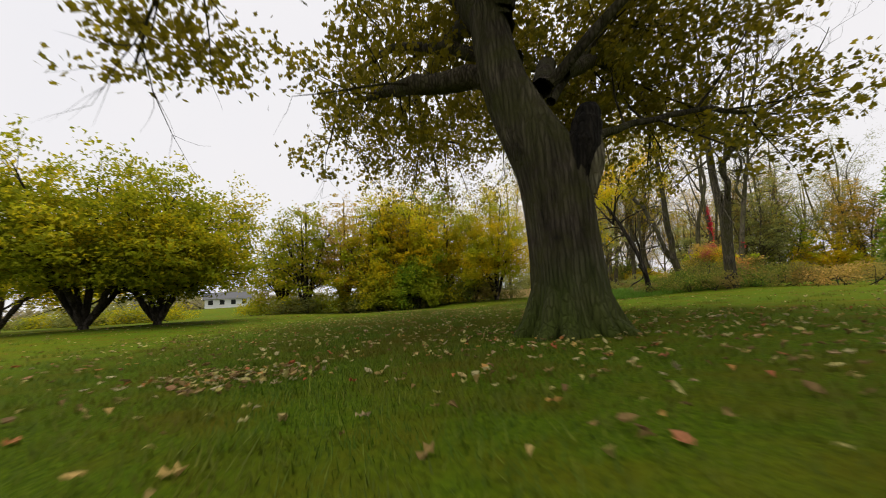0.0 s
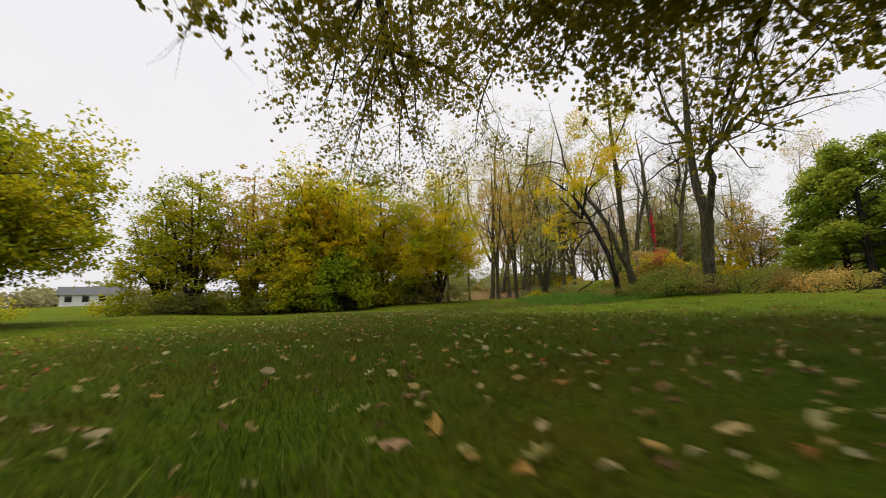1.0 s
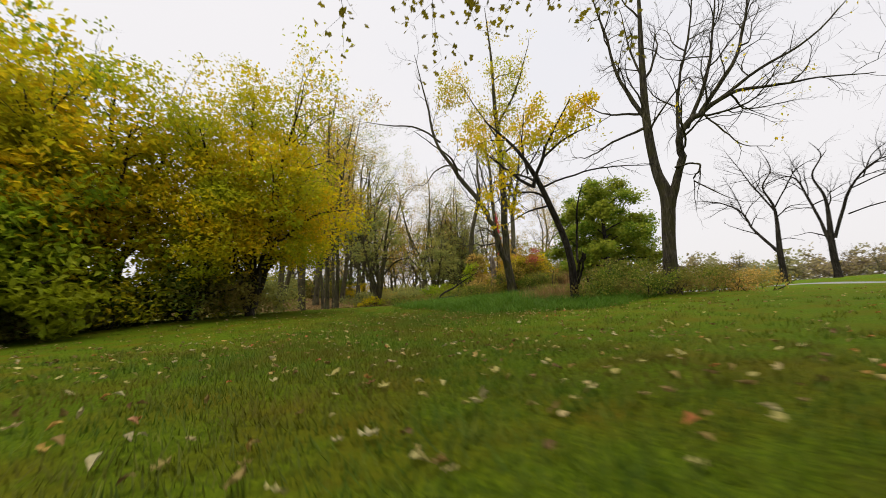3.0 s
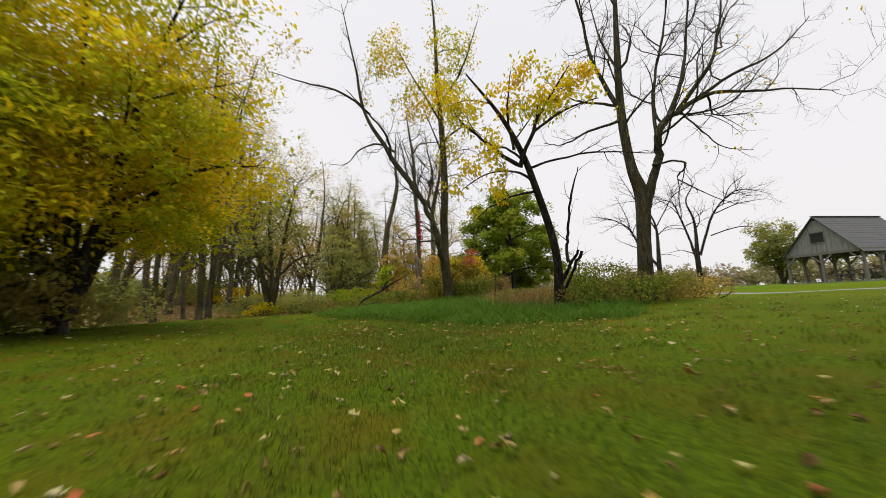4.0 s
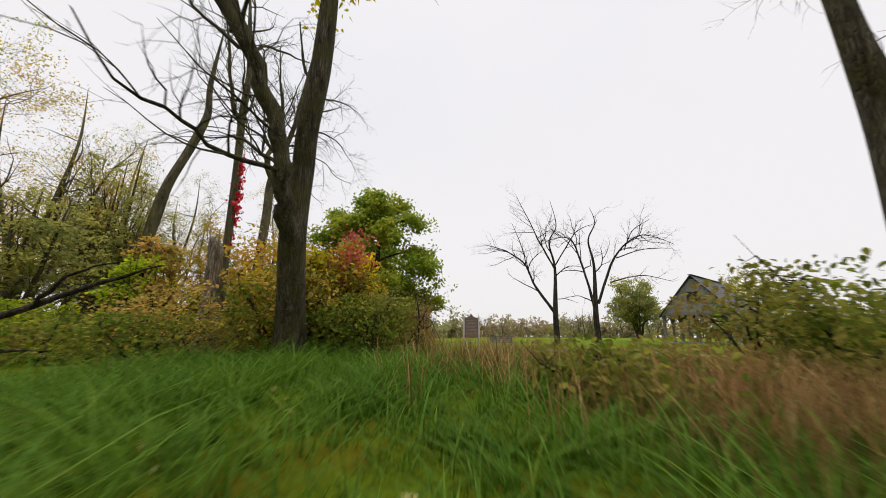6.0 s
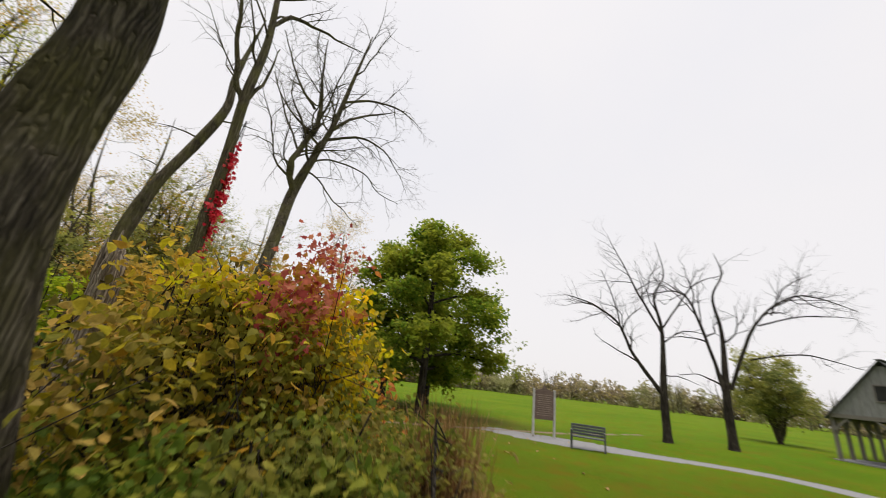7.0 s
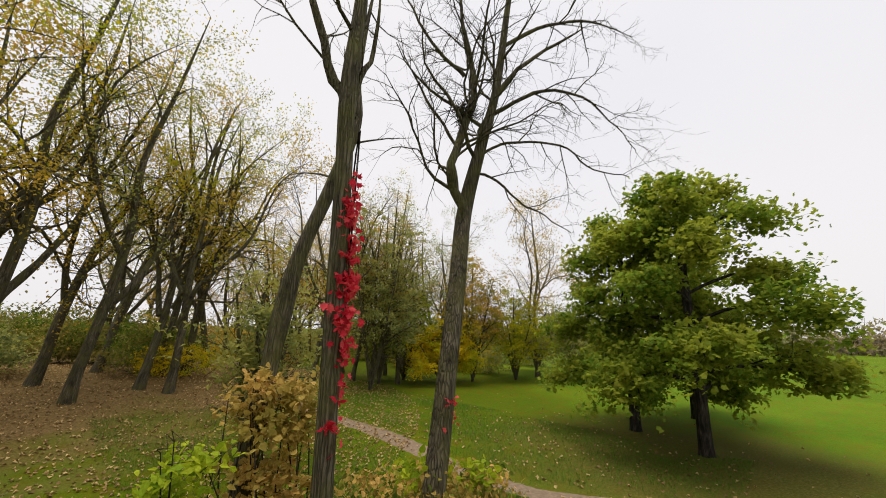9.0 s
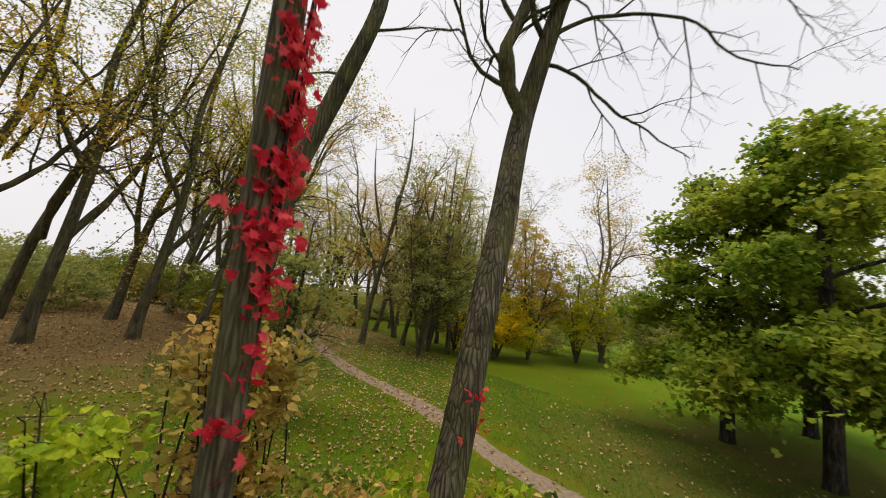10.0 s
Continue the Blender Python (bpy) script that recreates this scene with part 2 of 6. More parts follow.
M_RUST = leaf_mat("rusty_leaves", [(0.0, (0.36, 0.27, 0.04)), (0.5, (0.60, 0.38, 0.05)), (1.0, (0.70, 0.40, 0.06))], (0.34, 0.32, 0.05), 0.52)
M_DULL = leaf_mat("dull_green_leaves", [(0.0, (0.17, 0.21, 0.075)), (0.6, (0.29, 0.33, 0.10)), (1.0, (0.44, 0.42, 0.11))], (0.38, 0.36, 0.08), 0.55)
M_RED = leaf_mat("crimson_leaves", [(0.0, (0.48, 0.015, 0.03)), (0.5, (0.74, 0.04, 0.075)), (1.0, (0.85, 0.13, 0.13))], None, 0.45)
M_BUSH = leaf_mat("gold_bush_leaves", [(0.0, (0.10, 0.065, 0.02)), (0.28, (0.16, 0.16, 0.02)), (0.48, (0.36, 0.32, 0.03)), (0.72, (0.72, 0.56, 0.035)), (1.0, (0.66, 0.36, 0.05))], (0.22, 0.21, 0.025), 0.5, 1.1)
M_BUSHRED = leaf_mat("red_bush_leaves", [(0.0, (0.34, 0.055, 0.055)), (0.5, (0.50, 0.12, 0.09)), (1.0, (0.60, 0.24, 0.12))], None, 0.45)
M_ORANGE = leaf_mat("orange_leaves", [(0.0, (0.42, 0.11, 0.04)), (0.5, (0.60, 0.24, 0.055)), (1.0, (0.72, 0.42, 0.07))], (0.52, 0.30, 0.06), 0.5, 0.9)
M_BRAMBLE = leaf_mat("bramble_leaves", [(0.0, (0.07, 0.12, 0.014)), (0.6, (0.15, 0.22, 0.022)), (1.0, (0.38, 0.36, 0.05))], (0.26, 0.20, 0.05), 0.5)
M_TANLEAF = leaf_mat("tan_thicket_leaves", [(0.0, (0.30, 0.21, 0.05)), (0.5, (0.62, 0.42, 0.10)), (1.0, (0.80, 0.50, 0.15))], (0.36, 0.30, 0.06), 0.5, 0.8)
M_LIME = leaf_mat("lime_leaves", [(0.0, (0.22, 0.34, 0.015)), (1.0, (0.52, 0.58, 0.03))], None, 0.5)
M_FALLEN = leaf_mat("fallen_leaves", [(0.0, (0.13, 0.08, 0.03)), (0.25, (0.25, 0.17, 0.055)), (0.45, (0.32, 0.28, 0.08)), (0.62, (0.40, 0.36, 0.12)), (0.74, (0.34, 0.29, 0.16)), (0.8, (0.34, 0.10, 0.035)), (0.87, (0.40, 0.26, 0.06)), (1.0, (0.44, 0.40, 0.22))], None, 0.1)
M_BROWNLEAF = leaf_mat("brown_litter_leaves", [(0.0, (0.18, 0.11, 0.045)), (0.5, (0.40, 0.26, 0.11)), (1.0, (0.58, 0.44, 0.20))], None, 0.15)
M_GRASS = leaf_mat("grass_blades", [(0.0, (0.040, 0.081, 0.006)), (0.6, (0.084, 0.146, 0.010)), (1.0, (0.175, 0.212, 0.022))], (0.118, 0.112, 0.012), 0.3, 0.8)
M_TALL = leaf_mat("tall_grass_blades", [(0.0, (0.043, 0.105, 0.008)), (0.7, (0.084, 0.19, 0.012)), (1.0, (0.17, 0.27, 0.030))], (0.095, 0.185, 0.014), 0.4, 1.6)
M_STRAW = leaf_mat("dry_grass_stalks", [(0.0, (0.17, 0.095, 0.04)), (0.6, (0.34, 0.19, 0.07)), (1.0, (0.50, 0.35, 0.16))], None, 0.2)
M_FARWOOD = leaf_mat("far_wood_leaves", [(0.0, (0.24, 0.20, 0.17)), (0.5, (0.38, 0.31, 0.20)), (1.0, (0.55, 0.45, 0.17))], (0.36, 0.36, 0.16), 0.4, 0.05)
M_GRAVEL = plain_mat("pale_gravel", (0.13, 0.13, 0.14), (0.27, 0.27, 0.285), 60, 0.95, None, 0.8)
M_DIRT = plain_mat("trodden_dirt", (0.11, 0.075, 0.045), (0.23, 0.165, 0.105), 9, 0.95, None, 0.7)
M_PLANK = plain_mat("weathered_boards", (0.13, 0.13, 0.13), (0.28, 0.28, 0.285), 5, 0.85, (6, 6, 0.4), 0.4)
M_BEAM = plain_mat("weathered_posts", (0.10, 0.09, 0.08), (0.22, 0.20, 0.18), 5, 0.85, (6, 6, 0.4), 0.4)
M_SHINGLE = plain_mat("dark_shingles", (0.055, 0.057, 0.062), (0.10, 0.103, 0.11), 14, 0.9, None, 0.5)
M_SIGN = plain_mat("brown_sign_panel", (0.10, 0.065, 0.05), (0.15, 0.10, 0.08), 4, 0.5, None, 0.1)
M_SIGNTEXT = plain_mat("pale_sign_lettering", (0.24, 0.18, 0.14), (0.3, 0.23, 0.18), 4, 0.6, None, 0.1)
M_POSTGREY = plain_mat("pale_grey_post", (0.38, 0.37, 0.36), (0.5, 0.49, 0.48), 8, 0.6, None, 0.2)
M_BENCH = plain_mat("dark_bench_slats", (0.05, 0.055, 0.065), (0.10, 0.105, 0.12), 7, 0.6, None, 0.2)
M_WHITE = plain_mat("white_siding", (0.66, 0.67, 0.69), (0.78, 0.78, 0.79), 3, 0.6, None, 0.1)
M_GLASS, _n, _l, _b = node_mat("dark_window_glass")
_b.inputs["Base Color"].default_value, _b.inputs["Roughness"].default_value = (0.02, 0.022, 0.025, 1), 0.08
M_DARKOPEN = plain_mat("dark_opening", (0.012, 0.012, 0.012), (0.02, 0.02, 0.02), 4, 0.9)


# ---- mesh tools ----
def put(name, verts, faces, material, parent=None, label="", smooth=True):
    """One mesh object from vertex rows and face rows of equal length (or a list of face lists)."""
    me = bpy.data.meshes.new(name)
    if isinstance(faces, np.ndarray):
        verts = np.asarray(verts, np.float32)
        k, nf = faces.shape[1], faces.shape[0]
        me.vertices.add(len(verts))
        me.vertices.foreach_set("co", verts.ravel())
        me.loops.add(nf * k)
        me.loops.foreach_set("vertex_index", faces.astype(np.int32).ravel())
        me.polygons.add(nf)
        me.polygons.foreach_set("loop_start", np.arange(0, nf * k, k, dtype=np.int32))
        me.update(calc_edges=True)
    else:
        me.from_pydata([tuple(v) for v in verts], [], faces)
    me.polygons.foreach_set("use_smooth", np.full(len(me.polygons), smooth))
    me.materials.append(material)
    me.update()
    ob = new(name, me)
    ob.parent = parent
    if label:
        ob["label"] = label
    return ob


def part(name, bm, material, parent, label="", smooth=False):
    me = bpy.data.meshes.new(name)
    bm.to_mesh(me)
    bm.free()
    me.polygons.foreach_set("use_smooth", np.full(len(me.polygons), smooth))
    me.materials.append(material)
    ob = new(name, me)
    ob.parent = parent
    if label:
        ob["label"] = label
    return ob


def box(bm, x0, y0, z0, x1, y1, z1, m=None, bevel=0.0):
    r = bmesh.ops.create_cube(bm, size=1.0)
    vs = r["verts"]
    mm = Matrix.Translation(((x0 + x1) / 2, (y0 + y1) / 2, (z0 + z1) / 2)) @ Matrix.Diagonal((x1 - x0, y1 - y0, z1 - z0, 1))
    bmesh.ops.transform(bm, matrix=(m @ mm) if m else mm, verts=vs)
    if bevel:
        es = list({e for v in vs for e in v.link_edges})
        bmesh.ops.bevel(bm, geom=es, offset=bevel, segments=1, affect="EDGES")


def boxed(*a, **k):
    bm = bmesh.new()
    box(bm, *a, **k)
    return bm


def smooth_step(v, a, b):
    t = np.clip((v - a) / (b - a), 0, 1)
    return t * t * (3 - 2 * t)


def ground_z(x, y):
    """The lie of the land: a nearly level lawn with slow swells, a low bank at the thicket and the wood's edge, and a rise towards the pavilion."""
    x, y = np.asarray(x, float), np.asarray(y, float)
    z = 0.05 * np.sin(x * 0.31 + 0.7) * np.sin(y * 0.27 + 0.2) + 0.03 * np.sin(x * 0.9 + y * 0.5)
    z = z * smooth_step(np.hypot(x, y), 2, 12)
    z = z + 0.28 * np.exp(-(((x - 14.5) / 5.0) ** 2 + ((y - 21.5) / 6.0) ** 2))
    z = z + 0.45 * smooth_step(x, 24, 36) * smooth_step(-y, -22, -12)
    z = z + 1.5 * smooth_step(y, 40, 60) * smooth_step(-x, -42, -24)
    z = z + 0.25 * smooth_step(-x, 5, 14)
    z = z + 0.32 * smooth_step(y - 20 + 0.3 * (x - 5), 0, 9) * smooth_step(-x, -24, -16) * (1 - 0.6 * smooth_step(y, 34, 44)) * smooth_step(x, -8, 2)
    return z


def gz(x, y):
    return float(ground_z(x, y))


def tube(points, radii, sides):
    """Vertex and quad rows of a round tapering tube along a line of points."""
    p = np.asarray(points, float)
    d = np.gradient(p, axis=0)
    d /= np.linalg.norm(d, axis=1)[:, None] + 1e-9
    ref = np.array([0.0, 0.0, 1.0]) if abs(d[0, 2]) < 0.8 else np.array([1.0, 0.0, 0.0])
    a = np.cross(d, ref)
    a /= np.linalg.norm(a, axis=1)[:, None] + 1e-9
    b = np.cross(d, a)
    th = np.arange(sides) * 2 * np.pi / sides
    ring = np.cos(th)[None, :, None] * a[:, None] + np.sin(th)[None, :, None] * b[:, None]
    v = (p[:, None] + ring * np.asarray(radii)[:, None, None]).reshape(-1, 3)
    n = len(p)
    i, j = np.meshgrid(np.arange(n - 1), np.arange(sides), indexing="ij")
    i, j = i.ravel(), j.ravel()
    k = (j + 1) % sides
    f = np.stack([i * sides + j, i * sides + k, (i + 1) * sides + k, (i + 1) * sides + j], 1)
    return v, f


def join_tubes(tubes):
    vs, fs, o = [], [], 0
    for v, f in tubes:
        vs.append(v)
        fs.append(f + o)
        o += len(v)
    return np.concatenate(vs), np.concatenate(fs)


def spline(ctrl, n):
    """n points on a smooth line through rows of x, y, z, radius."""
    c = np.asarray(ctrl, float)
    t = np.linspace(0, len(c) - 1, n)
    k = np.clip(t.astype(int), 0, len(c) - 2)
    u = (t - k)[:, None]
    p0, p1, p2, p3 = c[np.maximum(k - 1, 0)], c[k], c[k + 1], c[np.minimum(k + 2, len(c) - 1)]
    out = 0.5 * (2 * p1 + (p2 - p0) * u + (2 * p0 - 5 * p1 + 4 * p2 - p3) * u**2 + (3 * p1 - p0 - 3 * p2 + p3) * u**3)
    out[:, 3] = np.maximum(out[:, 3], 0.004)
    return out


def unit(v):
    return v / (np.linalg.norm(v) + 1e-9)


def aside(rng, d, angle):
    """A way that leaves d by that angle, to a chance side."""
    s = unit(np.cross(d, rng.normal(size=3)))
    return unit(d * math.cos(angle) + s * math.sin(angle))


def sprout(rng, start, way, length, radius, level, spec, out, tips):
    """A limb with its side shoots: adds (level, points, radii) rows to out, and leaf places to tips."""
    n = max(3, int(length / spec["seg"][min(level, len(spec["seg"]) - 1)]))
    p, d = np.array(start, float), unit(np.array(way, float))
    pts, ways = [p.copy()], [d]
    for _ in range(n):
        d = unit(d + rng.normal(size=3) * spec["gnarl"] + np.array([0, 0, spec["rise"][min(level, len(spec["rise"]) - 1)]]))
        p = p + d * length / n
        pts.append(p.copy())
        ways.append(d)
    pts = np.array(pts)
    radii = radius * (1 - np.linspace(0, 1, n + 1) ** 1.2 * 0.82)
    out.append((level, pts, radii))
    last = spec["levels"]
    if level >= last - 1:
        tips.append(pts[1:] if level >= last else pts[len(pts) // 2:])
    if level < last:
        kids = spec["kids"][min(level, len(spec["kids"]) - 1)]
        kids = max(1, int(round(kids * min(1.6, length / spec["ref"][min(level, len(spec["ref"]) - 1)]))))
        for i in range(kids):
            f = spec["from"] + (1 - spec["from"]) * (i + rng.uniform(0.1, 0.9)) / kids
            k = min(n, int(f * n + 0.5))
            a = radians(rng.uniform(*spec["angle"]))
            reach = length * spec["ratio"] * rng.uniform(0.65, 1.2) * (1.15 - 0.5 * f)
            sprout(rng, pts[k], aside(rng, ways[k], a), reach, max(min(radii[k] * 0.62, 0.003 + 0.011 * reach), 0.0035), level + 1, spec, out, tips)


LEAF = np.array([(0, 0, 0), (0.38, 0.28, 0.10), (1.0, 0, -0.06), (0.38, -0.28, 0.10)]) - (0.5, 0, 0)
BLADE5 = np.array([(0, 0, 0), (0.25, 0.30, 0.05), (0.62, 0.26, 0.06), (1.0, 0, -0.1), (0.62, -0.26, 0.06), (0.25, -0.30, 0.05)]) - (0.5, 0, 0)
CRUMPLED = np.array([(0.0, 0.05, 0.0), (0.10, 0.34, 0.16), (0.42, 0.20, 0.03), (0.58, 0.46, 0.22), (0.80, 0.12, 0.05), (1.0, 0.02, 0.24), (0.70, -0.20, 0.02), (0.52, -0.30, 0.20), (0.22, -0.24, 0.04), (0.06, -0.16, 0.12)]) - (0.5, 0.05, 0.05)
MAPLE = np.array([(0.0, 0, 0), (0.05, 0.46, 0.02), (0.36, 0.22, 0.06), (0.62, 0.40, 0.0), (1.0, 0, -0.08), (0.62, -0.40, 0.0), (0.36, -0.22, 0.06), (0.05, -0.46, 0.02)]) - (0.45, 0, 0)
LOBED = np.array([(0.0, 0, 0), (0.12, 0.30, 0.04), (0.05, 0.52, 0.0), (0.38, 0.30, 0.05), (0.60, 0.46, -0.02), (0.62, 0.18, 0.05), (1.0, 0, -0.08),
                  (0.62, -0.18, 0.05), (0.60, -0.46, -0.02), (0.38, -0.30, 0.05), (0.05, -0.52, 0.0), (0.12, -0.30, 0.04)]) - (0.45, 0, 0)


def turns(rng, n, hang=0.0, flat=0.0):
    """n chance turns, as rows of three axes; hang draws the tips down, flat lays the blades level."""
    x = rng.normal(size=(n, 3))
    x[:, 2] = x[:, 2] * (1 - flat) - hang
    x /= np.linalg.norm(x, axis=1)[:, None]
    up = rng.normal(size=(n, 3))
    up[:, 2] += flat * 6
    y = np.cross(up, x)
    y /= np.linalg.norm(y, axis=1)[:, None] + 1e-9
    return np.stack([x, y, np.cross(x, y)], 1)


def foliage(rng, places, size, shape=LEAF, hang=0.3, flat=0.0):
    """Vertex and face rows of one leaf at each place."""
    n, k = len(places), len(shape)
    s = size * rng.uniform(0.65, 1.3, n)
    r = turns(rng, n, hang, flat)
    v = np.einsum("ki,nij->nkj", shape, r) * s[:, None, None] + places[:, None]
    return v.reshape(-1, 3), np.arange(n * k).reshape(n, k)


def leaf_places(rng, tips, count, spread):
    if not tips:
        return np.zeros((0, 3))
    allp = np.concatenate(tips)
    c = np.repeat(allp[rng.integers(0, len(allp), count // 6)] + rng.normal(size=(count // 6, 3)) * spread * 0.6, 6, 0)
    return c + rng.normal(size=c.shape) * spread * 0.7


def clumps(rng, blobs, leaves, per=26, spread=0.22, core=0.26):
    """Leaf places in many small clumps, thickest near the skin of a few overlapping round masses (x, y, z, rx, ry, rz)."""
    b = np.asarray(blobs, float)
    w = (b[:, 3] * b[:, 4] * b[:, 5]) ** 0.67
    n = max(1, leaves // per)
    k = rng.choice(len(b), n, p=w / w.sum())
    d = rng.normal(size=(n, 3))
    d /= np.linalg.norm(d, axis=1)[:, None]
    r = 1 - np.abs(rng.normal(0, core, n)).clip(0, 0.85)
    r *= 1 + 0.16 * np.sin(d[:, 0] * 7 + k) * np.sin(d[:, 1] * 6 + 1.3 * k) + rng.normal(0, 0.06, n)
    c = b[k, :3] + d * b[k, 3:6] * r[:, None]
    p = np.repeat(c, per, 0) + np.clip(rng.normal(size=(n * per, 3)), -1.6, 1.6) * (spread, spread, spread * 0.5) * np.repeat(rng.uniform(0.6, 1.4, n), per)[:, None]
    return p


def tree(name, seed, at, trunk, spec, bark, leaves=None, count=0, size=0.1, spread=0.12, limbs=(), auto=8, auto_from=0.35,
         auto_len=3.0, shape=LEAF, hang=0.3, label="", category="tree", group="", auto_angle=(35, 70), sides=12, keep=None, blobs=(), blob_count=0, flat=0.25, per=26, flute=0.0, core=0.26, clump=0.0):
    """A tree: trunk along its own line, named limbs and chance limbs, twigs, and a crown of leaves."""
    rng = np.random.default_rng(seed)
    root = new(name)
    root.location = at
    tk = spline(trunk, max(10, len(trunk) * 5))
    tv, tf = tube(tk[:, :3], tk[:, 3], sides)
    if flute:
        ring = np.arange(len(tv)) % sides * 2 * np.pi / sides
        mid = np.repeat(tk[:, :3], sides, 0)
        h = mid[:, 2]
        swell = 1 + flute * np.sin(5 * ring + 0.5 * h) + 0.6 * flute * np.sin(9 * ring - 0.8 * h + 1) + 0.5 * flute * np.sin(2 * ring + 2.4 * h)
        tv = mid + (tv - mid) * swell[:, None]
    put("trunk", tv, tf, bark, root)
    tips, arms = [], []
    for ctrl in limbs:
        arm = spline(ctrl, len(ctrl) * 4)
        step = np.cumsum(rng.normal(size=(len(arm), 3)), axis=0) * np.clip(arm[:, 3:4], 0.03, 0.06) * 0.5
        arm[:, :3] += (step - np.linspace(0, 1, len(arm))[:, None] * step[-1]) * np.clip(np.arange(len(arm)) / 3, 0, 1)[:, None]
        arm[:, 3] *= 1 + rng.normal(size=len(arm)) * 0.06
        rows, d = [(0, arm[:, :3], arm[:, 3])], np.gradient(arm[:, :3], axis=0)
        length = np.linalg.norm(np.diff(arm[:, :3], axis=0), axis=1).sum()
        kids = max(3, int(length * spec.get("per_m", 1.6)))
        for i in range(kids):
            f = 0.25 + 0.75 * (i + rng.uniform(0, 1)) / kids
            k = min(len(arm) - 1, int(f * len(arm)))
            reach = length * spec.get("arm", 0.38) * rng.uniform(0.45, 1.15) * (1.2 - 0.6 * f)
            sprout(rng, arm[k, :3], aside(rng, unit(d[k]), radians(rng.uniform(30, 65))), reach, max(min(arm[k, 3] * 0.6, 0.004 + 0.012 * reach), 0.005), 1, spec, rows, tips)
        tips.append(arm[-3:, :3])
        arms.append(rows)
    d = np.gradient(tk[:, :3], axis=0)
    for i in range(auto):
        f = auto_from + (1 - auto_from) * (i + rng.uniform(0.0, 0.9)) / max(auto, 1)
        k = min(len(tk) - 1, int(f * len(tk)))
        rows = []
        reach = auto_len * rng.uniform(0.7, 1.2) * (1.25 - 0.6 * f)
        sprout(rng, tk[k, :3], aside(rng, unit(d[k]), radians(rng.uniform(*auto_angle))), reach, max(min(tk[k, 3] * 0.55, 0.008 + 0.014 * reach), 0.012), 0, spec, rows, tips)
        arms.append(rows)
    for rows in arms:
        tubes = [tube(p, r, (8 if r[0] > 0.06 else 6) if lv == 0 else (4 if lv == 1 else 3)) for lv, p, r in rows]
        v, f = join_tubes(tubes)
        put("limb", v, f, bark, root)
    if leaves and count:
        pl = leaf_places(rng, tips, count, spread)
        if blobs:
            pl = np.concatenate([pl, clumps(rng, blobs, blob_count, per, clump or max(spread, 0.2), core)])
        if keep:
            pl = pl[keep(pl)]
        v, f = foliage(rng, pl, size, shape, hang, flat)
        tagged(put("crown", v, f, leaves, root, smooth=False), kind="stuff")
    tagged(root, label, category, group)
    return root


# ---- ground ----
def build_ground():
    u = np.linspace(-1, 1, 181)
    s = np.sinh(u * 6.2) / math.sinh(6.2) * 2600
    gx, gy = np.meshgrid(s + 12, s + 20, indexing="ij")
    z = ground_z(gx, gy)
    v = np.stack([gx, gy, z], -1).reshape(-1, 3)
    n = len(s)
    i, j = np.meshgrid(np.arange(n - 1), np.arange(n - 1), indexing="ij")
    i, j = i.ravel(), j.ravel()
    f = np.stack([i * n + j, (i + 1) * n + j, (i + 1) * n + j + 1, i * n + j + 1], 1)
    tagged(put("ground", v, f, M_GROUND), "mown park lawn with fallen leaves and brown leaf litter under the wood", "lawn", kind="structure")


def ribbon(name, line, widths, material, label, lift=0.012, across=6):
    """A trodden or gravelled way along a line, lying on the land with a ragged edge."""
    c = spline([(x, y, 0, w) for (x, y), w in zip(line, widths)], len(line) * 14)
    d = np.gradient(c[:, :2], axis=0)
    d /= np.linalg.norm(d, axis=1)[:, None]
    nrm = np.stack([-d[:, 1], d[:, 0]], 1)
    rng = np.random.default_rng(5)
    half = c[:, 3] / 2 * (1 + rng.normal(size=len(c)) * 0.08)
    rows = []
    for k in range(across + 1):
        p = c[:, :2] + nrm * (half * (2 * k / across - 1))[:, None]
        z = ground_z(p[:, 0], p[:, 1]) + lift - (0.03 if k in (0, across) else 0)
        rows.append(np.column_stack([p, z]))
    v = np.stack(rows, 1).reshape(-1, 3)
    n, m = len(c), across + 1
    i, j = np.meshgrid(np.arange(n - 1), np.arange(across), indexing="ij")
    i, j = i.ravel(), j.ravel()
    f = np.stack([i * m + j, (i + 1) * m + j, (i + 1) * m + j + 1, i * m + j + 1], 1)
    return tagged(put(name, v, f, material), label, "path", kind="structure")


build_ground()
ribbon("path", [(33.5, 24.5), (31.6, 21.6), (30.6, 18.5), (29.5, 15.5), (27.0, 11.2), (23.0, 4.0), (18.0, -6.0)], [2.6, 3.0, 1.7, 1.0, 0.9, 0.9, 0.9], M_GRAVEL,
       "pale grey gravel footpath across the lawn")
ribbon("trail", [(38.5, 16.0), (32.4, 25.0), (28.0, 30.2), (27.3, 33.0), (27.8, 37.0), (28.0, 40.6), (27.5, 46.0), (27.6, 54.0), (30.0, 63.0), (34.0, 78.0), (28.0, 95.0)], [0.7, 0.9, 1.0, 1.1, 1.2, 1.2, 1.3, 1.5, 1.6, 1.8, 2.0], M_DIRT,
       "narrow trodden dirt trail into the wood")

